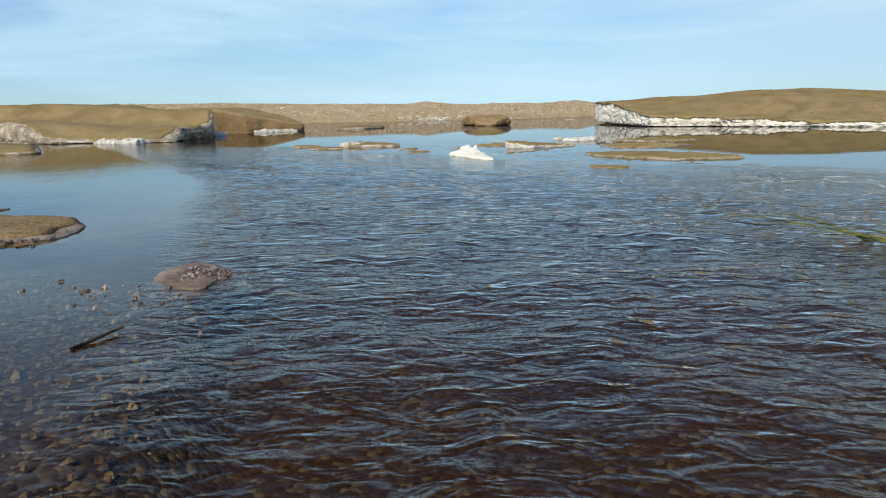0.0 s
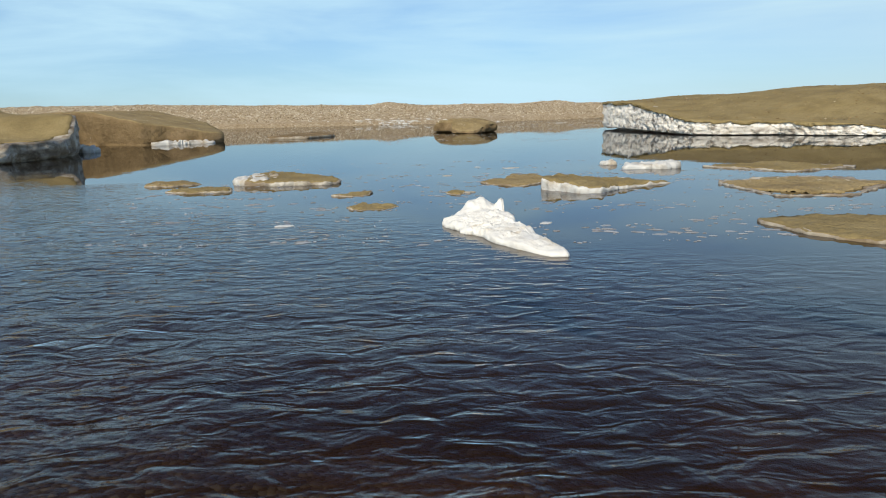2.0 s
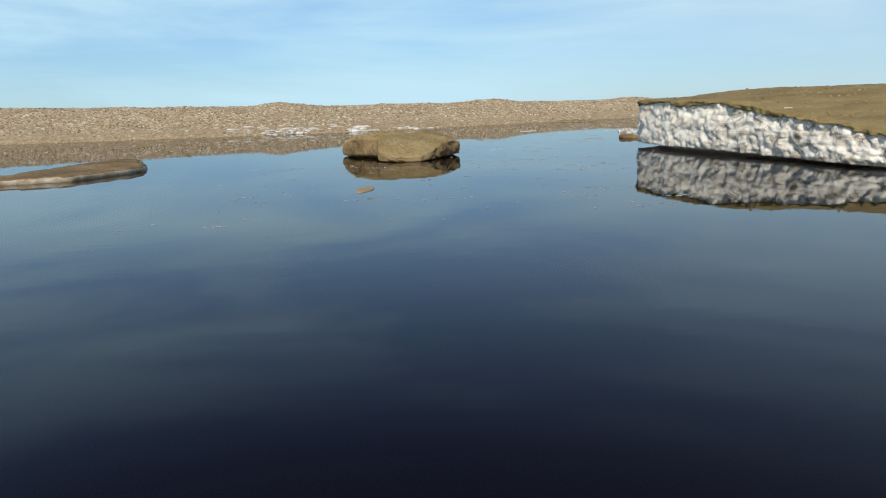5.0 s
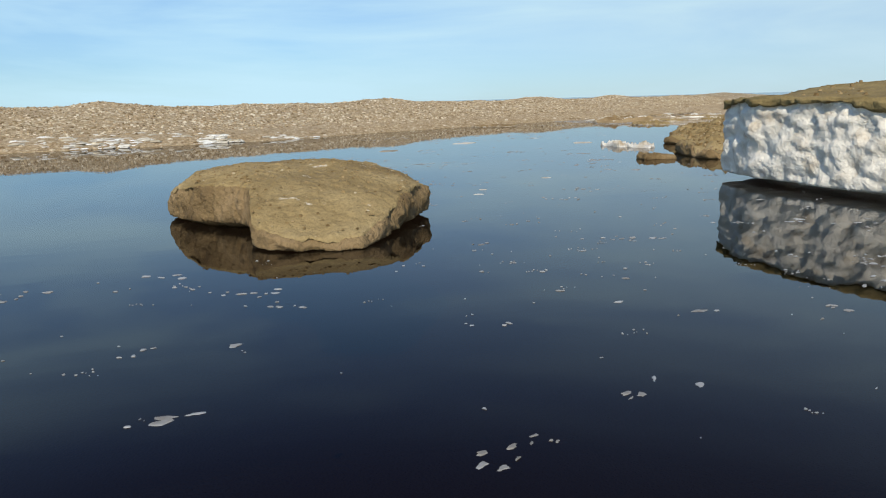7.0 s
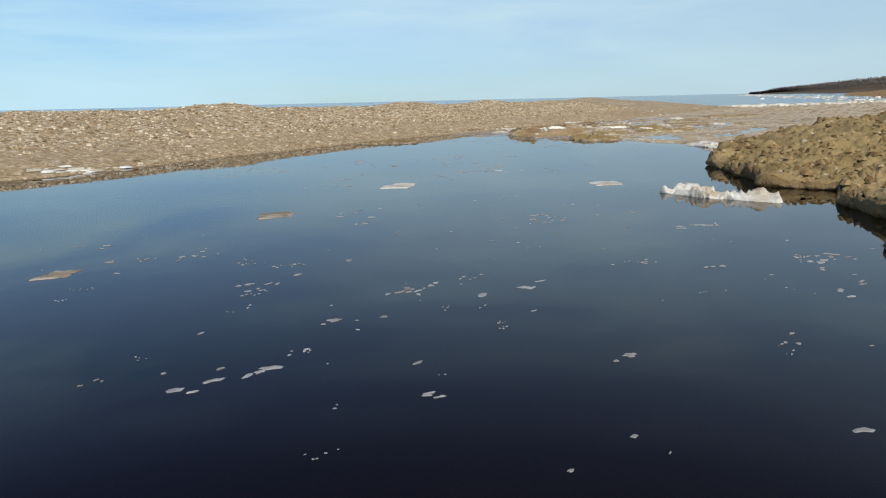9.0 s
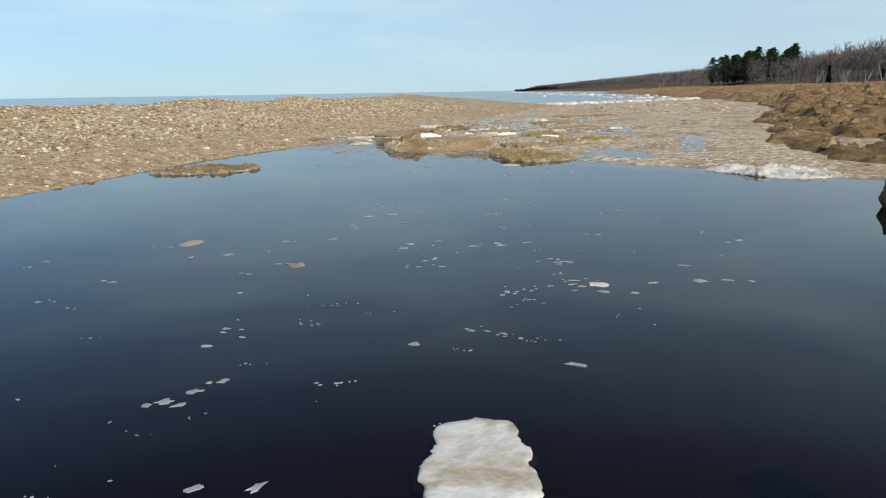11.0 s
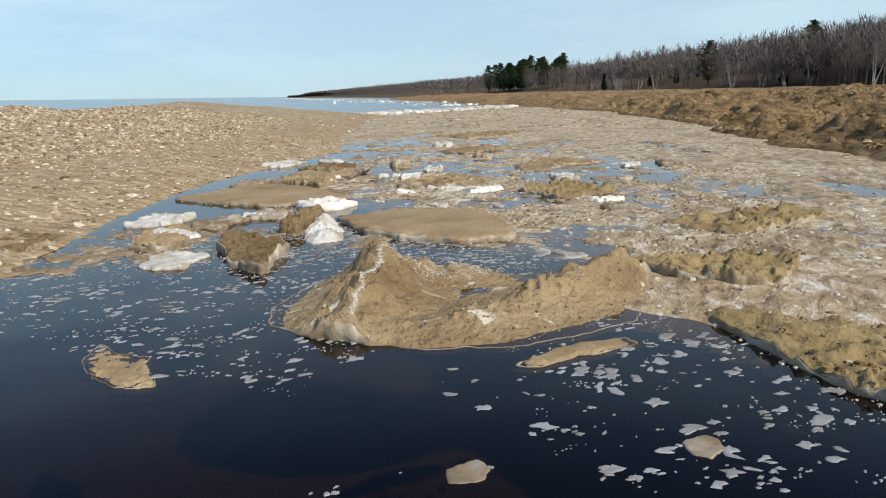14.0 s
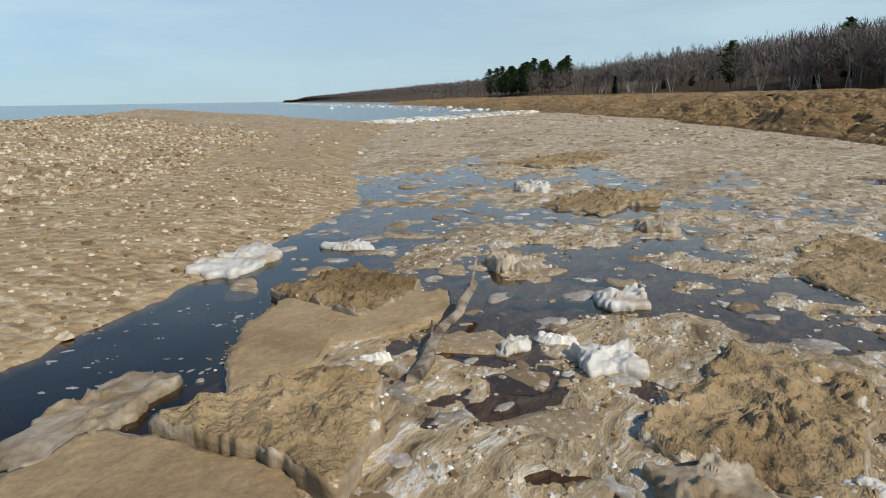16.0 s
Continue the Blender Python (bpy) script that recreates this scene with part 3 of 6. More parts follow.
def water_sheet():
    """One sheet from the riffle to the horizon: fine rings over the riffle, wide ones beyond."""
    cx, cy, edge = 2.2, 0.0, 27.0
    near = np.concatenate([[0.4], np.exp(np.linspace(math.log(0.8), math.log(edge), 270)), [34, 50, 90, 250, 800, 2500, 4800]])
    ang = np.concatenate([np.linspace(radians(28), radians(152), 760, endpoint=False), np.linspace(radians(152), radians(388), 120, endpoint=False)])
    n = len(ang)
    v = [(cx, cy, 0.0)]
    for r in near:
        x, y = cx + r * np.cos(ang), cy + r * np.sin(ang)
        z = wave_height(x, y) * step(r, edge, edge - 3) if r < edge else np.zeros(n)
        v += np.column_stack([x, y, z]).tolist()
    return new("water", mesh_of("water", v, ring_faces(n, len(near), 1, 0), WATER))


water = tagged(water_sheet(), "tea-brown river pool opening to a blue lake", "water", "", "structure")
tagged(big_disc("lake_bed", -2.2, (200, 1500, 4890), BED), "dark brown bed under the lake", "ground", "", "structure")


def bed_level(x, y):
    """Shallow over the riffle at the start, a cobble bar on its west side, then the deep pool."""
    z = -0.38 - 1.0 * step(y + 0.35 * x, 13.5, 22.5)
    bar = step(x + 0.28 * y, 1.95, 1.25) * step(y + 1.2 * fbm(x, y, 1.6, 3, 19.0), 7.4, 4.6)
    z = z + bar * 0.31
    z = z - 1.2 * step(np.abs(x - 1.0), 14, 22) * step(y, 12, 20)
    return z + 0.05 * fbm(x, y, 1.2, 4, 3.0) + 0.03 * fbm(x, y, 0.25, 3, 6.0)


tagged(sheet("river_bed", -8, 16, -8, 26, 0.12, bed_level, BED, -9), "rusty gravel and cobbles under shallow brown water", "ground", "", "structure")

# ---- shores ----
WEST_SHORE = [(-160, 60), (-60, 70), (-30, 74), (-14.6, 75.0), (-6, 75.6), (-1.3, 76.0), (5.1, 77.4), (10.1, 80.9), (14.6, 83.4), (19, 86.0),
              (22.7, 87.7), (26.3, 88.9), (30, 91.0), (34.7, 93.0), (38, 93.6), (44, 94.8), (52, 99.5), (66, 106), (95, 118)]
CREST = [(-170, 78), (-60, 86), (-30, 89), (-4.6, 90.5), (12, 98), (26, 106), (40, 112), (60, 122), (81, 133), (97, 135)]
CREST_H = [2.5, 2.5, 2.35, 1.72, 1.58, 1.45, 1.42, 1.42, 1.35, 0.25]


def ridge_level(x, y):
    ds, _, ss = to_line(x, y, WEST_SHORE)
    dc, ac, sc = to_line(x, y, CREST)
    hc = np.interp(ac, range(len(CREST_H)), CREST_H)
    hc = hc * (1 + 0.05 * fbm(x, y, 9.0, 3, 2.0))
    for bx, by, bh, bw in ((-4.2, 90.5, 0.34, 1.3), (15.0, 99.8, 0.34, 2.2), (33.0, 109.0, 0.34, 2.0), (45.0, 114.5, 0.28, 2.0), (70.5, 127.5, 0.3, 4.0)):
        hc = hc + bh * np.exp(-((x - bx) ** 2 + (y - by) ** 2) / (2 * bw * bw))
    f = ds / (ds + dc + 1e-6)
    z = hc * (0.12 * step(ds, 0, 2.0) + 0.88 * step(f, 0.02, 1.02) ** 0.9)
    z = np.where(sc > 0, hc - 0.9 * step(dc, 0, 5.0) - dc * 0.12, z)
    z = np.where(ss < 0, -0.9 * ds, z)
    out = step(y - 118 - (x - 95) * 0.3, -10, 6) * step(x, 84, 97)
    z = z * (1 - out) - 0.4 * out
    rough, ashore = step(z, 0.05, 0.7), step(ds * ss, -0.1, 2.5)
    z = z + (0.006 + 0.07 * rough) * (0.4 + 0.6 * ashore) * fbm(x, y, 1.4, 2, 7.0, 0.6) + (0.02 + 0.04 * rough) * ashore * fbm(x, y, 3.2, 3, 9.0) + 0.03 * step(ds * ss, -0.05, 0.2)
    return z


tagged(sheet("ice_ridge", -150, -44, 56, 110, 0.9, ridge_level, GRANULAR, -0.1), "sand-dusted ridge of ice rubble along the lake", "ice ridge", "", "structure")
tagged(sheet("ice_ridge", -44, 64, 70, 140, 0.3, ridge_level, GRANULAR, -0.1), "sand-dusted ridge of speckled ice rubble along the lake", "ice ridge", "", "structure")
tagged(sheet("ice_ridge", 64, 112, 96, 160, 0.45, ridge_level, GRANULAR, -0.1), "low end of the ice rubble ridge by the lake", "ice ridge", "", "structure")

BANK_EDGE = [(26.0, 62.0), (25.5, 66.0), (27.5, 69.3), (30.3, 71.6), (34.1, 74.3), (39.2, 76.0), (45.5, 77.4), (54.5, 80.6), (62, 82.6), (71.2, 85.0), (95.5, 93.4), (110, 102),
             (128.6, 112), (170, 138), (240, 180), (420, 300), (800, 600), (1075, 840)]


def bank_level(x, y):
    d, a, s = to_line(x, y, BANK_EDGE)
    d = d * -s
    e = d + 1.2 * fbm(x, y, 3.5, 4, 11.0, 0.62) + 1.6 * fbm(x, y, 11.0, 2, 14.0)
    z = 0.26 * step(e, 0.0, 0.35) + 0.3 * step(e, 1.6 + 0.8 * fbm(x, y, 9, 2, 1.5), 2.6) + 0.3 * step(e, 4.6, 5.2) + 0.32 * step(e, 5, 11) + 0.25 * step(e, 12, 12.8) + 0.4 * step(e, 12, 22) + 0.8 * step(e, 22, 70)
    gully = np.maximum(fbm(x, y, 5.5, 4, 21.0, 0.55) - 0.05, 0)
    z = z - 0.9 * gully * step(e, 0.5, 2.0) * step(d, 70, 30)
    z = z + 0.4 * (crags(x, y * 1.4, 3.4, 6.0) - 0.35) * step(e, 0.4, 1.6) * step(d, 45, 15)
    scarp = fbm(x, y * 1.5, 6.0, 4, 61.0, 0.6)
    z = z + (0.4 * step(scarp, -0.02, 0.03) + 0.3 * step(scarp, 0.2, 0.24) + 0.25 * step(scarp, -0.3, -0.26) - 0.45) * step(e, 0.8, 2.0) * step(d, 90, 30)
    z = z + 0.24 * (crags(x, y, 1.2, 16.0) - 0.3) * step(e, 0.2, 1.0) * step(d, 50, 20)
    z = z + 0.14 * fbm(x, y, 1.4, 5, 5.0, 0.62) * step(e, -0.1, 0.5) - 0.3 * step(e, 0.2, -1.2)
    return z


PUDDLES = [([(43.3, 84.8), (40.5, 83.6), (38.0, 82.0), (36.4, 80.4)], 1.0), ([(45.0, 95.6), (50.0, 95.0), (55.5, 96.6)], 0.9), ([(45.5, 89.4), (49.0, 90.4), (53.0, 92.0)], 0.8),
           ([(31.0, 75.6), (35.0, 77.2), (39.0, 79.0)], 0.55), ([(28.2, 76.0), (30.2, 78.4)], 0.6), ([(47.0, 82.2), (52.0, 84.6)], 0.6), ([(38.0, 89.7), (38.8, 88.0), (38.0, 86.8)], 0.5), ([(33.0, 87.9), (31.6, 87.1)], 0.42), ([(34.3, 89.8), (33.9, 88.9), (34.6, 88.1)], 0.24), ([(37.6, 90.6), (37.0, 89.6)], 0.5)]


def puddles(x, y):
    """How far the slush lies drowned, 0 to 1."""
    wet = 0.0
    for line, wide in PUDDLES:
        d = to_line(x, y, line)[0]
        wet = np.maximum(wet, np.exp(-((d + 0.35 * wide * fbm(x, y, 0.9, 4, 73.0, 0.6)) / wide) ** 4))
    return wet


def slush_level(x, y, near=1.0):
    """The flooded field; near 0 leaves out what is too fine for its far part."""
    db, _, sb = to_line(x, y, BANK_EDGE)
    dw, _, sw = to_line(x, y, WEST_SHORE)
    lead = np.interp(y, [66, 71, 74, 77, 80, 82, 83, 86, 89, 93], [24.5, 25.2, 25.5, 25.1, 25.5, 27.0, 29.0, 31.4, 33.3, 35.0])
    front = step(x - lead + 0.9 * fbm(x, y, 2.2, 4, 15.0), -0.3, 0.9)
    wet = fbm(x, y * 1.3, 2.6, 5, 31.0, 0.62)
    raft = 0.05 * np.exp(-(((x - 33.2) / 1.5) ** 2 + ((y - 85.3) / 1.3) ** 2)) + 0.04 * np.exp(-(((x - 31.8) / 0.6) ** 2 + ((y - 84.6) / 0.8) ** 2))
    open_ice = raft + 0.045 * step(x, 38, 52) + 0.05 * step(x, 52, 70) + 0.035 * step(db, 6, 2)
    z = -0.006 + 0.018 * step(x, 46, 58) + 0.045 * step(y, 86, 81.5) + near * 0.045 * (crags(x, y, 0.8, 37.0) - 0.3) + open_ice + 0.12 * wet + near * 0.06 * fbm(x, y, 0.7, 4, 33.0, 0.65) + near * 0.02 * fbm(x, y, 0.24, 2, 35.0)
    z = np.minimum(z, 0.014 + 0.26 * z)
    z = np.where(z < -0.012, -0.012 + (z + 0.012) * 1.3, z)
    z = z * front - 0.2 * (1 - front)
    channel = step(dw, 2.6, 0.9) * step(x, 46, 36)
    z = z - 0.2 * channel - 0.05 * puddles(x, y) * (0.75 + 0.5 * fbm(x, y, 0.5, 3, 75.0))
    lake = step(y - 0.02 * x - 112.5 + 2.0 * fbm(x, y, 6, 3, 8.0), 0, 4) * step(x, 84, 92) + step(x + 0.9 * fbm(x, y, 5, 3, 4.0), 128, 131)
    return z - 0.3 * np.clip(lake, 0, 1)


tagged(sheet("slush_field", 23, 62, 66, 108, 0.085, slush_level, SLUSH, -0.08), "flooded field of rotten ice, sand and puddles", "slush ice", "", "structure")
tagged(sheet("slush_field", 62, 134, 80, 122, 0.3, lambda x, y: slush_level(x, y, 0.0), SLUSH, -0.08), "tan and white slush ice reaching to the lake", "slush ice", "", "structure")
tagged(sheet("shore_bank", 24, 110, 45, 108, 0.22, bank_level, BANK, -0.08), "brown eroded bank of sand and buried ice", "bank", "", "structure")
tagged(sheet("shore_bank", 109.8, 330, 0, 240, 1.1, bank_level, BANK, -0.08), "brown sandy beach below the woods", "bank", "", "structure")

# ---- the far shore: forest ----
FOREST = [(130, -40), (150, 20), (172, 66), (212, 92), (304, 149), (560, 322), (1000, 690), (1090, 838)]


def forest_ground(x, y):
    d, a, s = to_line(x, y, FOREST)
    d = d * -s
    near = np.interp(a, range(len(FOREST)), [1.5, 1.5, 1.5, 1.4, 1.2, 1.1, 0.9, 0.2])
    return 1.9 + 0.5 * step(d, -12, 0) + near * (0.09 * np.clip(d, 0, 130) + 0.5 * fbm(x, y, 30, 3, 6.0)) - 3.5 * step(d, -14, -30) - 4 * step(a, 6.2, 6.95) - 12 * step(a, 6.95, 6.99)


tagged(sheet("forest_floor", 90, 1250, -60, 1000, 9.0, forest_ground, LITTER, 0.5), "leaf-littered rising ground below the woods", "ground", "", "structure")


def limb(v, f, p0, p1, r0, r1, sides=4):
    """A tapered limb from p0 to p1."""
    a, b = Vector(p0), Vector(p1)
    ax = (b - a).normalized()
    u = ax.orthogonal().normalized()
    w = ax.cross(u)
    s = len(v)
    for p, r in ((a, r0), (b, r1)):
        for k in range(sides):
            t = 2 * math.pi * k / sides
            v.append(tuple(p + u * (r * math.cos(t)) + w * (r * math.sin(t))))
    for k in range(sides):
        f.append([s + k, s + (k + 1) % sides, s + sides + (k + 1) % sides, s + sides + k])


def bare_tree(name, seed, tall, bark, spread=0.3, stems=1, label="", crown_from=0.35):
    """A leafless hardwood: trunk, limbs, and a haze of fine twigs."""
    rnd = random.Random(seed)
    cv, cf = [], []
    base = thing(name, (0, 0, 0), label, "tree", "trees of the shore wood")
    for s in range(stems):
        tv, tf = [], []
        lean = Vector((rnd.uniform(-0.1, 0.1) * stems, rnd.uniform(-0.1, 0.1) * stems, 1)).normalized()
        h = tall * rnd.uniform(0.85, 1.0)
        pts = [Vector((rnd.uniform(-0.3, 0.3) * (stems - 1), rnd.uniform(-0.3, 0.3) * (stems - 1), -0.3))]
        for q in range(6):
            pts.append(pts[-1] + lean * (h / 6) + Vector((rnd.uniform(-0.15, 0.15), rnd.uniform(-0.15, 0.15), 0)))
        r = 0.014 * tall
        for q in range(6):
            limb(tv, tf, pts[q], pts[q + 1], r * (1 - q / 6.5), r * (1 - (q + 1) / 6.5), 5)
        for b in range(26):
            u = rnd.uniform(crown_from, 0.97)
            q = min(int(u * 6), 5)
            p = pts[q].lerp(pts[q + 1], u * 6 - q)
            az = rnd.uniform(0, 6.28)
            ln = tall * spread * 1.35 * (1.1 - u) * rnd.uniform(0.6, 1.2) + 0.5
            d = Vector((math.cos(az), math.sin(az), rnd.uniform(0.6, 1.5))).normalized()
            e = p + d * ln
            limb(tv, tf, p, e, r * 0.3 * (1.1 - u), r * 0.07, 3)
            for w in range(13):
                g = p.lerp(e, rnd.uniform(0.25, 1.0))
                dd = (d + Vector((rnd.uniform(-0.8, 0.8), rnd.uniform(-0.8, 0.8), rnd.uniform(-0.1, 0.8)))).normalized()
                tip = g + dd * ln * rnd.uniform(0.25, 0.6)
                side = dd.orthogonal().normalized() * 0.022
                k = len(cv)
                cv += [tuple(g - side), tuple(g + side), tuple(tip)]
                cf.append([k, k + 1, k + 2])
                for z in range(2):
                    g2 = g.lerp(tip, rnd.uniform(0.3, 0.9))
                    t2 = g2 + (dd + Vector((rnd.uniform(-1, 1), rnd.uniform(-1, 1), rnd.uniform(0, 0.6)))).normalized() * ln * 0.25
                    k = len(cv)
                    cv += [tuple(g2 - side * 0.7), tuple(g2 + side * 0.7), tuple(t2)]
                    cf.append([k, k + 1, k + 2])
        child("trunk", mesh_of("trunk", tv, tf, bark), base)
    child("crown", mesh_of("crown", cv, cf, TWIG, False), base)
    return base


def conifer(name, seed, tall, wide, label, needles=NEEDLE, bare=0.1, flat=False):
    """An evergreen: straight trunk and whorls of drooping sprays of needles."""
    rnd = random.Random(seed)
    tv, tf, cv, cf = [], [], [], []
    limb(tv, tf, (0, 0, -0.3), (0, 0, tall * 0.98), 0.016 * tall, 0.02, 6)
    layers = 26
    for q in range(layers):
        u = bare + (1 - bare) * q / layers
        reach = wide * ((1 - u) ** 0.8 if not flat else math.sin(math.pi * min(1, (u - bare) / (1 - bare) * 0.85 + 0.12))) * rnd.uniform(0.75, 1.15)
        for b in range(9):
            az = rnd.uniform(0, 6.28)
            d = Vector((math.cos(az), math.sin(az), rnd.uniform(-0.35, 0.1) if not flat else rnd.uniform(0.0, 0.5)))
            p = Vector((0, 0, u * tall))
            for w in range(7):
                g = p + d * reach * rnd.uniform(0.15, 1.0) * rnd.uniform(0.6, 1.0)
                a = Vector((rnd.uniform(-1, 1), rnd.uniform(-1, 1), rnd.uniform(-0.5, 0.5))) * 0.45 * (1 + 0.05 * tall)
                c = Vector((rnd.uniform(-1, 1), rnd.uniform(-1, 1), rnd.uniform(-0.6, 0.3))) * 0.45 * (1 + 0.05 * tall)
                k = len(cv)
                cv += [tuple(g), tuple(g + a), tuple(g + c)]
                cf.append([k, k + 1, k + 2])
    base = thing(name, (0, 0, 0), label, "tree", "trees of the shore wood")
    child("trunk", mesh_of("trunk", tv, tf, BARK), base)
    child("crown", mesh_of("crown", cv, cf, needles, False), base)
    return base


def along_forest(u, back):
    """A place beside the edge of the wood: u in corners along it, back metres inland."""
    k = min(int(u), len(FOREST) - 2)
    a, b = Vector(FOREST[k]), Vector(FOREST[k + 1])
    d = (b - a).normalized()
    p = a.lerp(b, u - k) + Vector((d.y, -d.x)) * back
    return p.x, p.y, float(forest_ground(np.array([p.x]), np.array([p.y]))[0])


rnd = random.Random(5)
kinds = [bare_tree("hardwood_tree", 1, 12.5, BARK, 0.3, 1, "leafless grey-brown hardwood tree at the wood's edge"),
         bare_tree("hardwood_tree", 2, 11.0, BARK, 0.34, 2, "leafless twin-stemmed hardwood tree at the wood's edge"),
         bare_tree("hardwood_tree", 3, 14.0, BARK, 0.26, 1, "tall leafless hardwood tree in the brown wood"),
         bare_tree("birch_tree", 4, 9.5, BIRCH, 0.2, 3, "bare white-barked birch clump at the wood's edge", 0.45),
         conifer("spruce_tree", 6, 7.5, 1.5, "dark green pointed spruce tree"),
         conifer("pine_tree", 7, 13.0, 4.0, "dark green broad-crowned pine tree", PINE, 0.14, True)]
first = [True] * len(kinds)


def plant(kind, u, back, size=1.0):
    m = Matrix.Translation(along_forest(u, back)) @ Matrix.Rotation(rnd.uniform(0, 6.28), 4, "Z") @ Matrix.Diagonal((size, size, size * rnd.uniform(0.92, 1.08), 1))
    if first[kind]:
        first[kind] = False
        kinds[kind].matrix_basis = m
        return
    made = copy_thing(kinds[kind], m)
    made.scale = m.to_scale()


for q in range(300):
    u = 0.9 + 4.2 * rnd.random() ** 1.4
    back = rnd.uniform(0, 1) ** 1.5 * 75
    pick = rnd.random()
    kind = 0 if pick < 0.3 else 1 if pick < 0.52 else 2 if pick < 0.76 else 3 if pick < 0.91 else 4
    if kind == 3:
        back = min(back, rnd.uniform(0, 10))
    plant(kind, u, back, rnd.uniform(0.68, 0.95) * (1 if back < 15 else 0.88))
for q in range(40):  # the dark stand of pines on the point
    plant(5, rnd.uniform(4.2, 4.43), rnd.uniform(2, 30), rnd.uniform(0.95, 1.25))
for u, back in ((1.75, 6), (2.5, 12), (3.1, 8)):
    plant(5, u, back, 0.95)


def far_woods():
    """Woods too far off to count: thin trunks under a haze of twigs."""
    r, m = np.random.RandomState(9), 19000
    u = 0.8 + 6.19 * r.rand(m) ** 0.8
    back = 3 + 150 * r.rand(m) * (1 - 0.9 * np.clip((u - 5.3) / 1.6, 0, 1))
    line = np.array(FOREST, float)
    k = np.minimum(u.astype(int), len(line) - 2)
    way = line[k + 1] - line[k]
    p = line[k] + way * (u - k)[:, None]
    way = way / np.hypot(way[:, 0], way[:, 1])[:, None]
    x, y = p[:, 0] + way[:, 1] * back, p[:, 1] - way[:, 0] * back
    z = forest_ground(x, y)
    tall = r.uniform(8.5, 13.0, m) * (0.9 + 0.12 * np.sin(u * 9 + back * 0.05)) * np.where(u < 4.3, 1.08, 0.95) * (1 - 0.45 * np.clip((u - 5.4) / 1.4, 0, 1))
    tris = [np.stack([np.stack([x - 0.1, y, z - 0.5], 1), np.stack([x + 0.1, y, z - 0.5], 1), np.stack([x, y, z + tall * 0.72], 1)], 1)]
    for near in (True, False):
        pick = np.nonzero((u < 4.5) == near)[0]
        blades = 40 if near else 15
        i = np.repeat(pick, blades)
        q = len(i)
        h, az = r.uniform(0.28, 0.97, q), r.uniform(0, 6.28, q)
        rr = (2.4 if near else 3.9) * r.uniform(0.2, 1.0, q) * (0.35 + 0.75 * np.sin(3.1 * np.minimum(h, 0.93)))
        ca, sa = np.cos(az), np.sin(az)
        w = r.uniform(0.035, 0.11, q) * (1 + 2.6 * np.maximum(u[i] - 4.2, 0))
        g = np.stack([x[i] + rr * 0.4 * ca, y[i] + rr * 0.4 * sa, z[i] + h * tall[i] * 0.9], 1)
        e = np.stack([x[i] + rr * 1.2 * ca, y[i] + rr * 1.2 * sa, z[i] + (h + r.uniform(0.02, 0.15, q)) * tall[i] * 0.9], 1)
        side = np.stack([-w * sa, w * ca, 0 * w], 1)
        tris.append(np.stack([g + side, g - side, e], 1))
    v = np.concatenate(tris).reshape(-1, 3)
    return new("far_woods", mesh_of("far_woods", v, np.arange(len(v)).reshape(-1, 3), TWIG, False))


tagged(far_woods(), "brown leafless woods along the far lake shore", "forest", "", "stuff")

# ---- shore ice along the east side of the pool ----
def shelf_top(x, y):
    rim = 0.72 + 0.8 * step(y, 42.0, 49.5)
    inland = np.clip(np.minimum((x - 12.2) * 0.9 + (y - 42) * 0.12, ((x - 14) * 0.65 + (y - 41.7)) * 1.3), 0, 30)
    rim = rim - 0.32 * step(x, 14.5, 19) * step(y, 45, 41)
    return rim + 0.95 * step(inland, 0.3, 9.0) * (1 - 0.62 * step(y, 44, 53)) + 0.12 * fbm(x, y, 5.0, 3, 2.2) - 0.35 * step(x, 22, 32)


slab("ice_shelf", [(11.5, 54.5), (11.1, 53.2), (11.1, 51.3), (11.6, 48.2), (12.0, 45), (12.6, 42.7), (14, 41.7), (15.7, 41.2), (16.6, 39.9), (20, 38), (25, 34.5), (36, 36), (36, 56), (24, 58),
     (16, 56.4), (13.2, 55.0)], 1.0, "thick white shore ice with a brown sand cover", "ice shelf", SAND, ICE_FACE, 1500, 46, 30, 0.04, 1.1, 0.1, 0.5, 0.04, 0.5, 0.1, 0.13, 0.75, 0.006, 3.0,
     shape=shelf_top, drape=0.2, notch=(0.9, 0.95), rim=0.03)
slab("ice_mound", [(14.1, 56.6), (14.0, 58.6), (14.6, 60.4), (15.6, 61.6), (17.2, 62.4), (16.9, 63.7), (18.3, 65.7), (19.6, 67.2), (22, 68.8), (26.5, 68.2), (29, 62), (28, 57), (20, 56)], 1.0,
     "rubbly brown mound of sand and ice at the water", "ice mound", SAND_FLECK, SAND_DARK, 520, 60, 8, 0.4, 1.2, 0.1, 0.4, 0.2, 0.7, 0.06, 0.1, 0.06, 0.012, 5.0, crag=0.17, crag_size=0.36,
     shape=lambda x, y: 0.24 + 0.8 * step(x - 0.5 * (y - 60), 15.2, 24) + 0.12 * fbm(x, y, 2.5, 3, 1.0))
def island_top(x, y):
    """A tilted slab: a steep front, a broad back, lower at both ends."""
    return np.interp(y, [50.5, 51.0, 51.6, 52.4, 53.6, 55.0, 56.0], [0.1, 0.26, 0.48, 0.64, 0.76, 0.7, 0.58]) * np.interp(x, [1.0, 1.45, 2.2, 3.5, 4.2, 4.8], [0.5, 0.86, 1.0, 1.0, 0.9, 0.6])


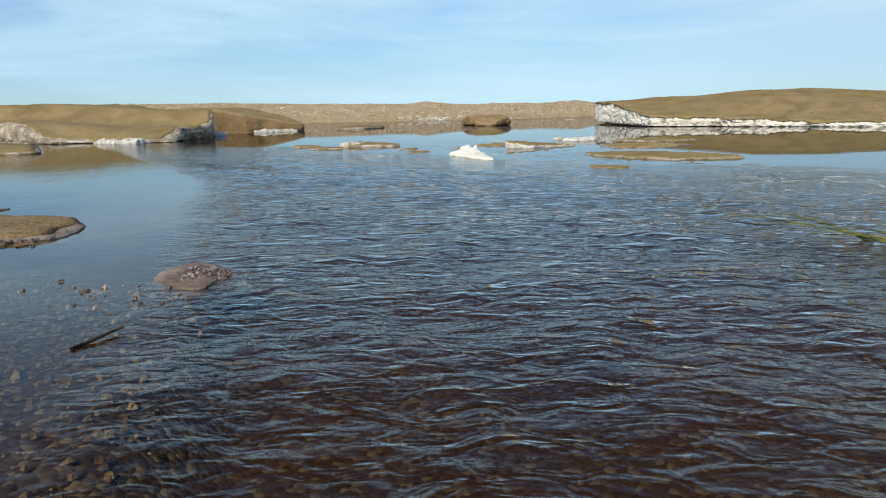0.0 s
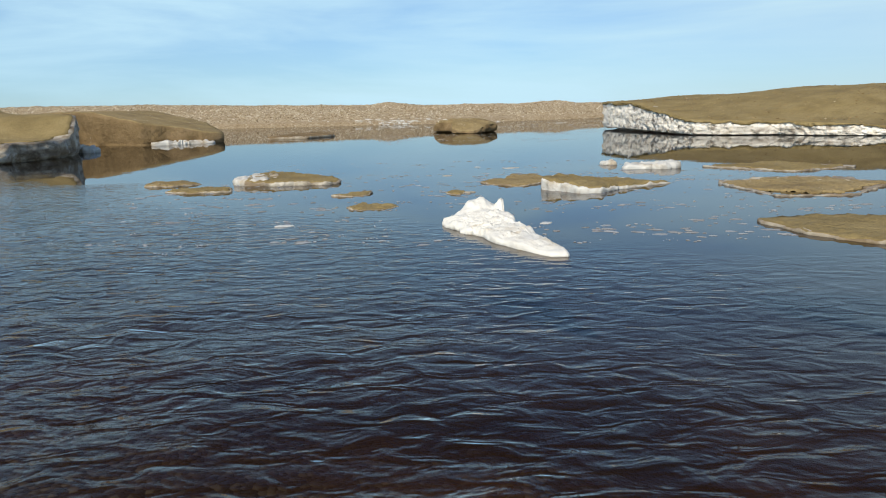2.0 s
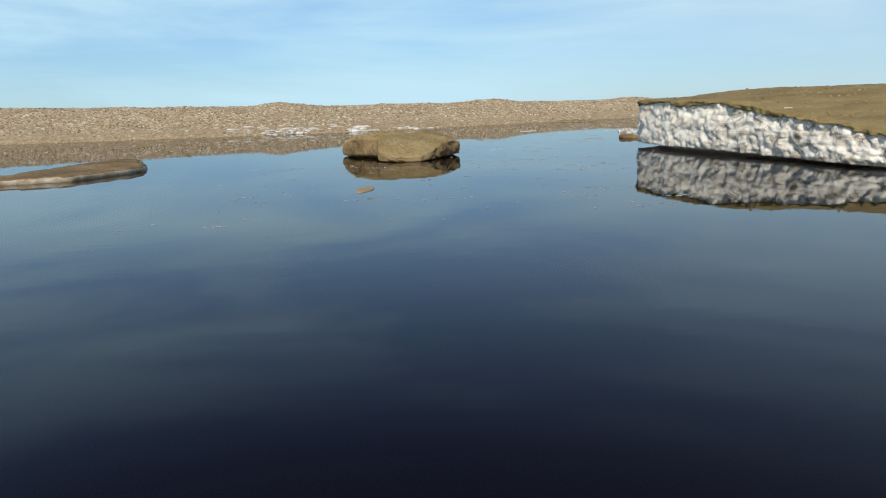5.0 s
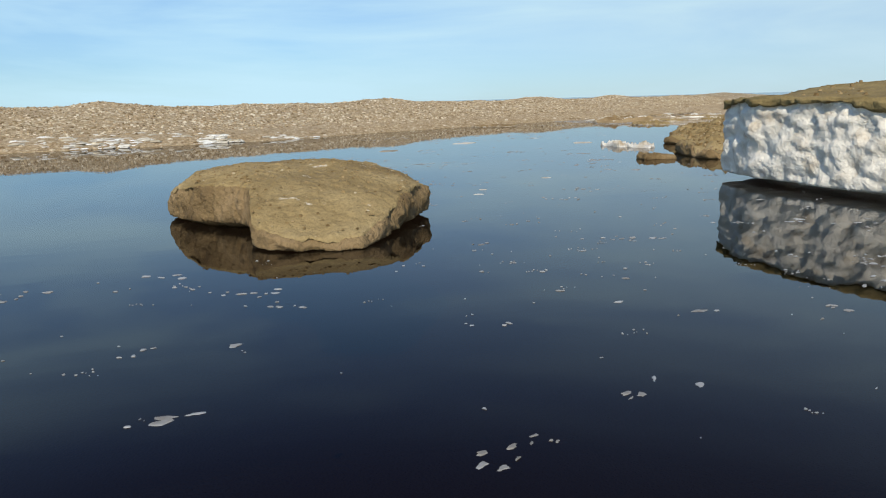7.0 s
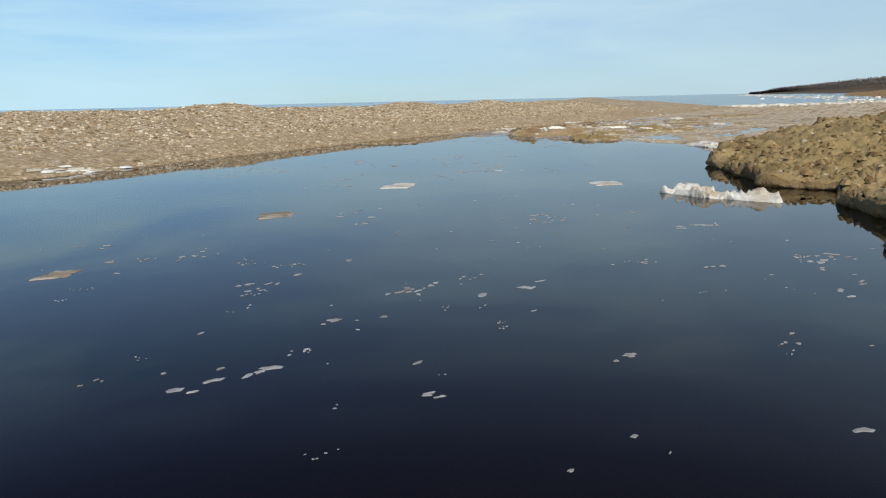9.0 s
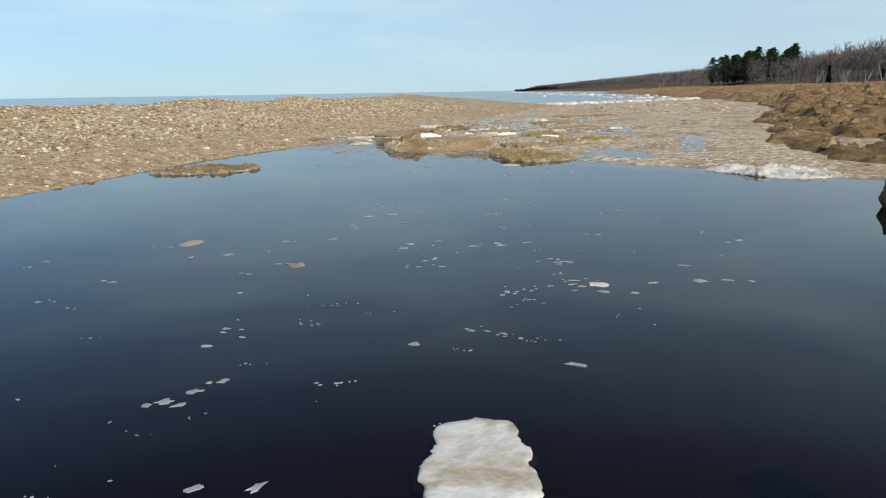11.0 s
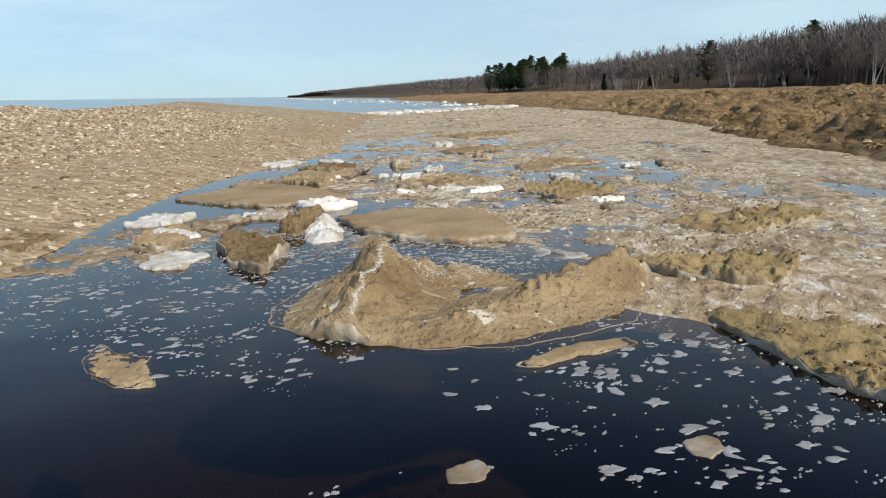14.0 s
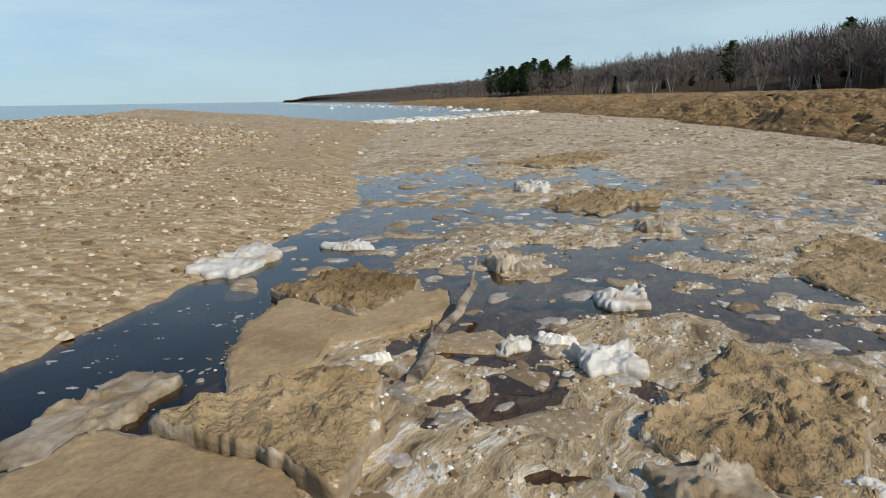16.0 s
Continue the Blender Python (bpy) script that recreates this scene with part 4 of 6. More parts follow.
slab("ice_island", [(1.05, 54.1), (1.4, 53.2), (2.15, 52.4), (2.1, 51.1), (2.6, 50.7), (3.3, 50.6), (3.75, 51.2), (4.6, 52.5), (4.7, 53.5), (4.5, 54.1), (4.1, 54.7), (3.5, 55.35), (2.8, 56.0), (2.0, 55.8), (1.3, 55.0)], 1.0,
     "tilted brown sand-covered ice island in the pool", "ice floe", SAND_FLECK, SAND_DARK, 460, 70, 10, 0.13, 0.35, 0.05, 0.3, 0.04, 0.4, 0.05, 0.1, 0.26, 0.008, 7.0, crag=0.022, crag_size=0.2,
     shape=island_top)
slab("ice_floe", [(14.5, 64.4), (14.55, 63.4), (14.95, 62.1), (15.3, 62.4), (15.1, 63.5), (14.9, 64.3)], 0.09, "jagged white ice floe beside the brown mound", cover=None, ice=ICE, n=200, rings=22, seed=8.0, lump=0.05, lump_size=0.3, crag=0.16, crag_size=0.28, jag=0.2)
slab("snow_heap", [(25.7, 73.2), (24.9, 71.3), (25.4, 70.4), (26.6, 70.3), (27.2, 71.5), (26.6, 73)], 0.07, "heap of white snow ice at the shore", "snow heap", None, ICE, 200, 24, seed=9.0, lump=0.06, lump_size=0.4, crag=0.1, crag_size=0.4)
slab("ice_block", [(12.6, 59.2), (12.5, 58.7), (13.3, 58.5), (13.4, 59.0)], 0.14, "brown sand-coated ice block at the water", cover=SAND_DARK, ice=SAND_DARK, seed=10.0, lump=0.1)

# ---- shore ice along the west side ----
slab("ice_shelf", [(-12.4, 38.7), (-11.9, 36.8), (-12.3, 34.5), (-11.9, 32.0), (-13.4, 31.9), (-15.0, 32.8), (-18, 32.2), (-22, 35), (-30, 37), (-34, 46), (-26, 50), (-16, 43)], 1.0,
     "sloping brown sand-covered shore ice with a white edge", "ice shelf", SAND, ICE_EDGE, 420, 40, 12, 0.35, 1.0, 0.15, 0.4, 0.06, 0.8, 0.08, 0.14, 0.1, 0.05, 12.0,
     shape=lambda x, y: 0.16 + 0.5 * step(y - 0.25 * fbm(x, y, 2.0, 3, 3.0), 32.4, 34.6) + 0.85 * step(y + 0.5 * fbm(x, y, 3.0, 3, 7.0), 36.6, 39.0) + 0.45 * step(x, -15, -22) + 0.2 * step(y, 38, 44) * fbm(x, y, 4, 3, 4.0) + 0.06 * fbm(x, y, 1.5, 3, 8.0))
slab("ice_mound", [(-9.1, 46.5), (-10.8, 45.6), (-12.5, 44.7), (-16, 46), (-20, 50), (-19, 56), (-12, 52), (-9.8, 48)], 1.0, "brown sand-covered ice mound by the pool", "ice mound", SAND_FLECK, SAND_DARK, 200, 24, 8, 0.25, 0.9, 0.1, 0.3,
     0.06, 0.6, 0.06, 0.06, 0.08, 0.01, 13.0, shape=lambda x, y: np.clip(0.5 + 0.19 * (-9.5 - x), 0.4, 1.62))
slab("ice_block", [(-24.5, 36.0), (-20.5, 36.4), (-20.4, 38), (-24.4, 38.4)], 0.9, "white block of shore ice against the sand slope", "ice block", None, ICE_FACE, 120, 10, 8, 0.2, 0.6, seed=14.0, lump=0.1)
slab("ice_floe", [(-13.4, 24.2), (-16.5, 29.0), (-20, 31), (-26, 28), (-20, 22.5)], 0.12, "low tan floe at the west shore", seed=15.0, n=140, lump=0.04, ice=ICE_DIRTY)
slab("ice_floe", [(-7.6, 48.2), (-7.2, 51.8), (-5.8, 55.5), (-4.4, 51.0), (-5.5, 48.6)], 0.14, "flat muddy floe with a pale far edge", seed=16.0, lump=0.06, cover=SAND_DARK, ice=ICE_DIRTY)

for plan, top, text in (([(-15.6, 31.7), (-14.6, 31.4), (-13.4, 31.3), (-13.2, 31.8), (-14.4, 32.2), (-15.4, 32.3)], 0.16, "ragged white ice block under the sand slope"),
                        ([(-11.9, 44.2), (-10.6, 45.0), (-9.4, 45.7), (-9.6, 46.2), (-10.9, 45.6), (-12.1, 44.8)], 0.12, "white strip of ice at the mound's foot"),
                        ([(-13.6, 40.0), (-12.6, 39.2), (-12.1, 39.6), (-12.9, 40.6)], 0.2, "white ice lump between shelf and mound")):
    slab("ice_block", plan, top, text, "ice block", None, ICE, 150, 16, 6, 0.25, 0.4, seed=150.0 + top * 10 + plan[0][1], lump=0.06, crag=0.14, crag_size=0.4, edge=0.03)

# ---- loose floes in the pool: plan, height, look ----
FLOES = [
    ([(-2.4, 27.1), (-2.2, 27.5), (-1.8, 27.2), (-0.8, 26.2), (-0.5, 25.5), (-0.75, 25.15), (-1.8, 25.15), (-2.4, 25.3), (-2.6, 26.3)], 0.13, 0.07, "tan sand-covered floe with a white broken end"),
    ([(-0.35, 23.3), (-0.05, 23.7), (0.3, 23.65), (0.2, 23.2), (-0.05, 23.15)], 0.05, 0.08, "small wedge of sandy ice with a white rim"),
    ([(0.1, 21.8), (0.3, 22.1), (0.7, 21.95), (0.85, 21.85), (0.6, 21.45), (0.2, 21.55)], 0.05, 0.06, "small tan floe afloat in the pool"),
    ([(2.35, 25.15), (2.9, 25.6), (3.0, 26.2), (3.5, 26.4), (3.6, 25.7), (3.75, 24.9), (3.15, 24.3), (2.9, 24.15), (2.5, 24.5), (2.3, 24.9)], 0.07, 0.08, "angular tan floe with pale flecks"),
    ([(3.6, 24.6), (3.3, 23.6), (3.9, 22.9), (4.2, 22.95), (5.0, 23.7), (5.8, 24.2), (5.2, 24.7), (4.2, 24.75)], 0.15, 0.14, "tan floe with a thick white edge"),
    ([(-3.9, 25.4), (-3.5, 25.8), (-3.9, 26.3), (-4.6, 26.2), (-4.5, 25.5)], 0.12, 0.3, "lumpy grey-brown floe in the pool"),
    ([(-3.4, 24.9), (-2.6, 24.85), (-2.4, 24.3), (-3.0, 24.1), (-3.7, 24.4)], 0.1, 0.25, "muddy broken floe with pale edges"),
    ([(5.4, 19.8), (5.5, 18.9), (6.3, 17.9), (7.2, 17.1), (9, 17.3), (8.8, 18.7), (7.0, 19.8), (6.1, 20.0)], 0.14, 0.05, "long tan floe with a dark wet edge"),
    ([(4.9, 15.5), (5.0, 15.15), (5.5, 14.8), (5.7, 15.1), (5.3, 15.6)], 0.06, 0.2, "small muddy floe low in the water"),
    ([(6.5, 24.0), (6.7, 22.0), (7.8, 21.9), (9.5, 23.5), (8.6, 24.7), (7.4, 24.6)], 0.1, 0.45, "rough white and tan floe afloat"),
    ([(7.4, 27.3), (8.8, 25.7), (10.5, 26.5), (9.5, 28.0)], 0.1, 0.3, "grey-white floe with sandy patches"),
    ([(1.62, 23.45), (1.8, 23.6), (1.92, 23.45), (1.85, 23.15), (1.68, 23.25)], 0.03, 0.2, "brown half-sunk ice cake"),
    ]
def tilted(x, y):
    return np.interp(x, [3.3, 3.9, 4.6, 5.8], [2.0, 1.3, 0.7, 0.15])


def plate(x, y):
    return np.interp(x, [-2.6, -1.9, -0.5], [1.3, 1.1, 0.7])


for q, (plan, top, bare, text) in enumerate(FLOES):
    top = top * (0.7 if q in (0, 4) else 0.36)
    slab("ice_floe", plan, top, text, bare=bare * 0.5, seed=20.0 + q, cover=SAND_FLECK if q in (3, 5, 9) else SAND, ice=ICE if q == 4 else ICE_EDGE if q in (0, 9, 10) else ICE_DIRTY, shape={0: plate, 4: tilted}.get(q), jag=0.13, grain=0.35, n=190, rings=18, skirt=0.12, edge=min(0.03, top * 0.3), scallop=0.02, lump=0.02, crag=0.03, crag_size=0.25, rim=top * 0.35, group="floes in the pool")
WHITE = [
    ([(5.4, 28.6), (5.4, 28.3), (5.75, 28.25), (5.75, 28.6)], 0.13, "small white ice lump afloat"),
    ([(5.7, 27.6), (5.7, 27.1), (6.5, 27.0), (6.95, 27.2), (6.8, 27.7)], 0.16, "grey-white melting floe with a dark undercut"),
    ([(1.92, 23.4), (2.1, 23.55), (2.15, 23.4), (2.0, 23.28)], 0.03, "pale sliver of floating ice"),
    ([(-2.9, 26.1), (-2.6, 25.35), (-2.0, 25.3), (-1.9, 26.1), (-2.2, 26.8), (-2.6, 26.7)], 0.16, "white broken ice at a floe's end"),
    ([(10.6, 68.7), (11.1, 68.4), (11.7, 69.0), (11.3, 69.3)], 0.06, "small pale ice cake with a sandy side"),
    ([(7.2, 66.3), (7.7, 66.2), (7.9, 66.7), (7.4, 66.9)], 0.05, "small tan and white ice cake"),
    ([(14.4, 66.0), (14.9, 65.8), (15.2, 66.3), (14.7, 66.6)], 0.05, "small pale floe by the mound"),
    ([(3.9, 63.8), (4.1, 64.15), (4.4, 64.0), (4.2, 63.7)], 0.03, "small tan ice cake in the pool"),
]
for q, (plan, top, text) in enumerate(WHITE):
    top = top * (0.25 if q > 3 else 0.8)
    slab("ice_floe", plan, top, text, cover=None, ice=ICE_DIRTY if q in (2, 5, 7) else ICE, seed=50.0 + q, jag=0.15, grain=0.3, n=110, rings=12, lump=top * 0.3, lump_size=0.22, edge=top * 0.3, scallop=0.03, crag=top * 0.45, crag_size=0.3, group="floes in the pool")


def berg_top(x, y):
    g = lambda px, py, s: np.exp(-((x - px) ** 2 + (y - py) ** 2) / (2 * s * s))
    return 0.06 + 0.2 * g(2.02, 20.6, 0.19) + 0.18 * g(2.33, 20.4, 0.06) + 0.1 * g(2.28, 19.95, 0.22) + 0.05 * g(1.85, 19.95, 0.18) + 0.06 * g(2.35, 19.2, 0.3) + 0.02 * g(2.6, 18.4, 0.3)


slab("small_iceberg", [(1.53, 20.05), (1.58, 19.8), (1.76, 19.5), (1.98, 19.15), (2.1, 18.75), (2.32, 18.35), (2.6, 17.95), (2.8, 17.95), (2.66, 18.6), (2.46, 19.4), (2.38, 20.15), (2.3, 20.7), (2.05, 20.9), (1.74, 20.45)], 1.0,
     "bright white pointed ice block with a submerged foot", "iceberg", None, ICE_CLEAN, 280, 40, 6, 0.09, 0.3, 0.3, 0.3, 0.03, 0.25, 0.03, 0.04, 0.0, seed=70.0, shape=berg_top, crag=0.035, crag_size=0.16)

slab("ice_floe", [(1.35, 44.15), (1.43, 44.5), (1.58, 44.52), (1.72, 44.7), (1.7, 44.04), (1.56, 43.83), (1.46, 43.67), (1.38, 43.75)], 0.012, "small tan floe with a pale rim", seed=72.0, jag=0.06, grain=0.3, n=90, cover=SAND_PALE, ice=ICE_DIRTY, edge=0.004, scallop=0.004, skirt=0.02, bare=0.0, lump=0.004, group="floes in the pool")

AWASH = [(3.2, 28.1, 0.2, 1, "pale rotten ice cake awash in the pool"), (1.65, 26.5, 0.17, 1, "pale rotten ice cake awash in the pool"), (2.4, 28.6, 0.14, 1, "pale rotten ice cake awash in the pool"),
         (6.5, 55.0, 0.1, 1, "small white raft of foam ice"), (6.2, 54.4, 0.1, 1, "small white raft of foam ice"), (8.4, 56.2, 0.12, 1, "small white raft of foam ice"),
         (13.3, 75.5, 0.22, 0, "small tan ice cake awash"), (13.4, 73.3, 0.17, 0, "small tan ice cake awash"), (24.15, 77.9, 0.3, 1, "small white raft of foam ice"), (14.8, 70.1, 0.13, 1, "small white raft of foam ice"), (24.0, 82.1, 0.14, 0, "small tan ice cake awash"),
         (24.8, 80.9, 0.16, 0, "small tan ice cake awash"), (-0.5, 20.2, 0.14, 1, "small white raft of foam ice"), (2.85, 20.0, 0.12, 1, "small white raft of foam ice")]
for q, (px, py, r0, pale, text) in enumerate(AWASH):
    plan = [(px + r0 * (0.8 + 0.25 * math.sin(2 * a + q)) * math.cos(a + q), py + 0.7 * r0 * math.sin(a + q)) for a in (0, 0.8, 1.6, 2.5, 3.3, 4.2, 5.2)]
    slab("ice_floe", plan, 0.004, text, cover=None, ice=ICE if pale else ICE_DIRTY, n=90, rings=8, jag=0.4 * r0, grain=0.2, skirt=0.03, depth=0.05, lump=0.003, lump_size=0.12, edge=0.006, scallop=0.01, undercut=0.45 * r0, seed=160.0 + q, group="floes in the pool")

# ---- ice where the pool ends ----
LAST = [
    ([(31.7, 91.5), (34.3, 91.4), (34.35, 90.1), (33.2, 88.2), (32.3, 88.35), (31.5, 89.2)], 0.13, 0.05, 0.015, SAND_PALE, "broad flat sheet of sandy ice"),
    ([(30.75, 87.0), (31.8, 86.45), (32.35, 85.0), (31.0, 83.95), (30.3, 83.75), (29.7, 84.3), (29.65, 85.4), (30.1, 86.3)], 0.17, 0.09, 0.015, SAND_PALE, "broad tan sheet of ice with a crumbled white edge"),
    ([(27.5, 81.2), (25.9, 79.9), (25.1, 78.8), (25.1, 77.6), (26.6, 77.3), (27.2, 79.0), (27.7, 80.7)], 0.12, 0.03, 0.07, SAND_FLECK, "long lumpy ridge of brown sandy ice"),
    ([(28.6, 87.7), (29.1, 87.85), (28.5, 86.5), (27.3, 85.95), (27.5, 86.6), (28.1, 87.2)], 0.2, 0.14, 0.05, SAND_DARK, "tilted brown ice cake with a white edge"),
    ([(27.8, 88.6), (28.9, 89.35), (29.35, 89.0), (28.6, 88.2), (27.9, 87.9)], 0.12, 0.28, 0.03, SAND_PALE, "round tan floe with a white rim"),
    ([(35.0, 91.0), (36.5, 91.95), (37.7, 92.2), (38.2, 90.5), (37.6, 90.15), (36.9, 90.3), (36.2, 90.85), (35.6, 90.6)], 0.11, 0.05, 0.015, SAND_PALE, "flat tan sheet of sandy ice"),
    ([(34.4, 91.0), (35.0, 90.75), (35.6, 90.45), (35.55, 90.0), (34.8, 89.6), (34.1, 89.5)], 0.22, 0.16, 0.05, SAND_LUMPY, "cracked brown ice cake with a pale edge"),
    ([(34.2, 84.0), (36.0, 83.2), (36.8, 84.6), (35.2, 85.2)], 0.12, 0.1, 0.07, SAND_FLECK, "lumpy brown cake of sandy ice"),
    ([(31.5, 80.9), (33.9, 79.2), (34.6, 80.0), (32.2, 82.0)], 0.1, 0.04, 0.07, SAND_FLECK, "low ridge of brown sand and ice"),
    ([(34.8, 86.9), (36.9, 86.6), (37.4, 87.6), (35.4, 88.1)], 0.13, 0.1, 0.06, SAND_LUMPY, "sandy ice cake with rough top"),
    ([(36.9, 90.9), (38.3, 90.9), (38.8, 92.0), (37.5, 92.4)], 0.18, 0.06, 0.07, SAND_DARK, "brown upturned cake of sandy ice"),
    ([(39.5, 85.9), (42.2, 85.0), (43.0, 86.3), (40.2, 87.2)], 0.16, 0.1, 0.08, SAND_FLECK, "sandy ice cake in the slush"),
    ([(44.0, 89.8), (47.5, 88.8), (48.0, 90.6), (44.8, 91.4)], 0.18, 0.08, 0.1, SAND_FLECK, "brown sandy ridge in the slush"),
    ([(52.0, 92.8), (57.5, 91.5), (58.0, 93.5), (53.0, 94.8)], 0.25, 0.08, 0.12, SAND_FLECK, "brown sandy ridge in the slush"),
    ([(24.14, 84.9), (24.3, 84.7), (24.5, 84.95), (24.76, 85.2), (24.7, 85.5), (24.84, 85.8), (24.5, 85.62), (24.32, 85.4), (24.18, 85.2)], 0.012, 0.35, 0.03, SAND_PALE, "low grey-tan floe off the ice edge"),
    ([(29.3, 82.05), (28.75, 81.4), (28.6, 80.8), (28.75, 80.25), (30.05, 80.05), (30.1, 80.7), (29.7, 81.4)], 0.15, 0.06, 0.07, SAND_FLECK, "low brown ice ridge with a dark broken edge"),
    ([(25.66, 82.3), (25.7, 82.1), (26.01, 81.9), (26.4, 81.58), (26.6, 81.6), (26.1, 82.12)], 0.03, 0.3, 0.012, SAND_PALE, "thin pale yellow floe awash beside the pan"),
    ([(18.2, 82.9), (19.7, 83.05), (19.85, 83.9), (19.0, 84.8), (17.2, 84.4)], 0.07, 0.3, 0.06, SAND_DARK, "pale muddy floe near the rubble shore"),
    ([(26.5, 90.2), (27.8, 90.9), (28.0, 90.0), (27.0, 89.6)], 0.12, 0.35, 0.05, SAND_DARK, "muddy floe with pale lumps"),
]
for q, (plan, top, bare, lump, cover, text) in enumerate(LAST):
    far_out = plan[0][0] > 39
    top, lump = top * (0.3 if far_out else 0.68 if lump > 0.02 else 0.5), lump * (0.55 if far_out else 1.0)
    slab("ice_floe", plan, top, text, cover=SAND_LUMPY if far_out else cover, ice=ICE_DIRTY, bare=bare * 0.5, lump=lump, lump_size=0.3, seed=80.0 + q, jag=0.75 if far_out else 0.17, grain=1.1 if far_out else 0.5, n=210, rings=30, skirt=0.2, scallop=0.012, crag=lump * 1.4 if lump > 0.02 else 0.0, crag_size=0.45 if plan[0][0] > 39 else 0.3, rim=0.03, edge=0.02, group="ice at the pool's end")


def spine(x, y, line, heights, wide):
    """A rounded crest along a line, with its own height at each corner."""
    d, along, _ = to_line(x, y, line)
    return np.interp(along, range(len(heights)), heights) * np.exp(-((d / wide) ** 1.6))


def tent_top(x, y):
    """Three crests round a sunken pan: the upturned edge, its pale shoulder, and the long rampart."""
    peak = spine(x, y, [(25.75, 83.95), (26.4, 84.12), (27.02, 84.28), (27.42, 84.46), (27.9, 84.75)], [0.22, 0.32, 0.42, 0.53, 0.14], 0.37)
    shoulder = spine(x, y, [(27.42, 84.46), (27.78, 84.0), (28.1, 83.45)], [0.42, 0.2, 0.1], 0.24)
    rampart = spine(x, y, [(25.85, 83.75), (26.24, 83.1), (27.0, 82.7), (27.7, 82.35), (28.35, 82.0), (28.8, 81.95)], [0.12, 0.13, 0.19, 0.32, 0.38, 0.22], 0.34)
    return -0.02 + np.maximum(np.maximum(peak, shoulder), rampart)


def tent_calm(x, y):
    return 0.06 + 0.94 * step(tent_top(x, y), 0.04, 0.16)


slab("tilted_floe", [(25.8, 84.75), (25.6, 84.2), (25.62, 83.65), (25.68, 83.05), (26.02, 82.48), (26.46, 82.05), (27.0, 81.66), (27.8, 81.6), (28.9, 81.75), (28.85, 82.2), (28.2, 82.75), (28.3, 83.4), (28.2, 84.3), (27.9, 85.1),
     (26.9, 85.15), (26.2, 85.0)], 1.0, "upturned floe of sandy ice with a sunken pan", "ice floe", SAND_LUMPY, ICE_DIRTY, 320, 64, 5, 0.1, 0.4, 0.1, 0.25, 0.05, 0.3, 0.03, 0.03, 0.0, 0.02, 110.0, shape=tent_top,
     crag=0.1, crag_size=0.26, calm=tent_calm)


def clump_top(x, y):
    g = lambda px, py, s: np.exp(-((x - px) ** 2 + (y - py) ** 2) / (2 * s * s))
    return 0.04 + 0.17 * g(30.25, 86.95, 0.12) + 0.13 * g(29.8, 86.68, 0.12) + 0.11 * g(29.4, 86.4, 0.12)


slab("ice_lump", [(29.02, 86.35), (29.4, 86.12), (29.85, 86.36), (30.3, 86.74), (30.52, 87.0), (30.22, 87.16), (29.6, 86.9), (29.2, 86.65)], 1.0, "knobbly white ice lump with melt hollows", "ice lump", None, ICE, 200, 34, 4, 0.1, 0.3, 0.15, 0.2,
     0.04, 0.2, 0.04, 0.04, seed=120.0, shape=clump_top, crag=0.035, crag_size=0.12)
slab("ice_block", [(29.55, 87.0), (30.15, 87.22), (30.6, 87.1), (30.8, 87.45), (30.2, 87.6), (29.5, 87.3)], 0.22, "brown sand-caked ice block behind a white lump", "ice block", SAND_DARK, SAND_DARK, 150, 20, 4, 0.1, 0.25, 0.1, lump=0.06, crag=0.12, crag_size=0.22, seed=122.0)
slab("ice_slab", [(31.4, 87.9), (31.9, 88.7), (32.6, 88.05), (32.4, 87.6), (31.7, 87.6)], 0.12, "thick slab of clean white ice", "ice slab", None, ICE_CLEAN, 160, 16, 5, 0.1, 0.4, 0.15, lump=0.04, crag=0.08, seed=121.0)
PALE = [
    ([(33.8, 91.8), (35.1, 92.0), (35.1, 91.5), (33.7, 91.35)], 0.14), ([(37.9, 94.0), (39.8, 94.3), (39.3, 93.5), (38.0, 93.3)], 0.17), ([(30.4, 88.6), (31.3, 88.9), (31.2, 88.2), (30.5, 88.0)], 0.13),
    ([(29.1, 90.0), (30.1, 90.3), (30.2, 89.5), (29.3, 89.3)], 0.14), ([(29.4, 88.9), (30.3, 89.1), (30.3, 88.5), (29.5, 88.4)], 0.12), ([(27.0, 87.6), (27.7, 87.9), (27.9, 87.3), (27.1, 87.1)], 0.1),
    ([(34.6, 87.7), (35.0, 88.0), (35.3, 87.6), (34.9, 87.3)], 0.2), ([(36.3, 88.6), (36.9, 88.9), (37.1, 88.4), (36.5, 88.2)], 0.18), ([(39.3, 90.3), (39.9, 90.6), (40.1, 90.1), (39.5, 89.9)], 0.24),
    ([(38.2, 88.8), (38.7, 89.0), (38.9, 88.6), (38.4, 88.4)], 0.2), ([(33.0, 82.9), (33.9, 83.2), (34.1, 82.6), (33.2, 82.4)], 0.13), ([(37.3, 84.9), (38.1, 85.3), (38.4, 84.8), (37.6, 84.5)], 0.15),
    ([(42.5, 88.9), (43.3, 89.2), (43.4, 88.6), (42.7, 88.4)], 0.2), ([(46.6, 92.2), (47.6, 92.6), (47.7, 91.8), (46.8, 91.6)], 0.25), ([(41.8, 83.0), (43.0, 83.3), (43.1, 82.5), (42.0, 82.3)], 0.16),
]
for q, (plan, top) in enumerate(PALE):
    top = top * 0.55
    slab("ice_slab", plan, top, "broken white slab of melting ice in the slush", "ice slab", None, ICE if q % 2 else ICE_DIRTY, 120, 16, 4, 0.2, 0.3, 0.12, lump=top * 0.2, lump_size=0.28, edge=top * 0.15, crag=top * 0.8, crag_size=0.3, seed=130.0 + q, group="white slabs in the slush")


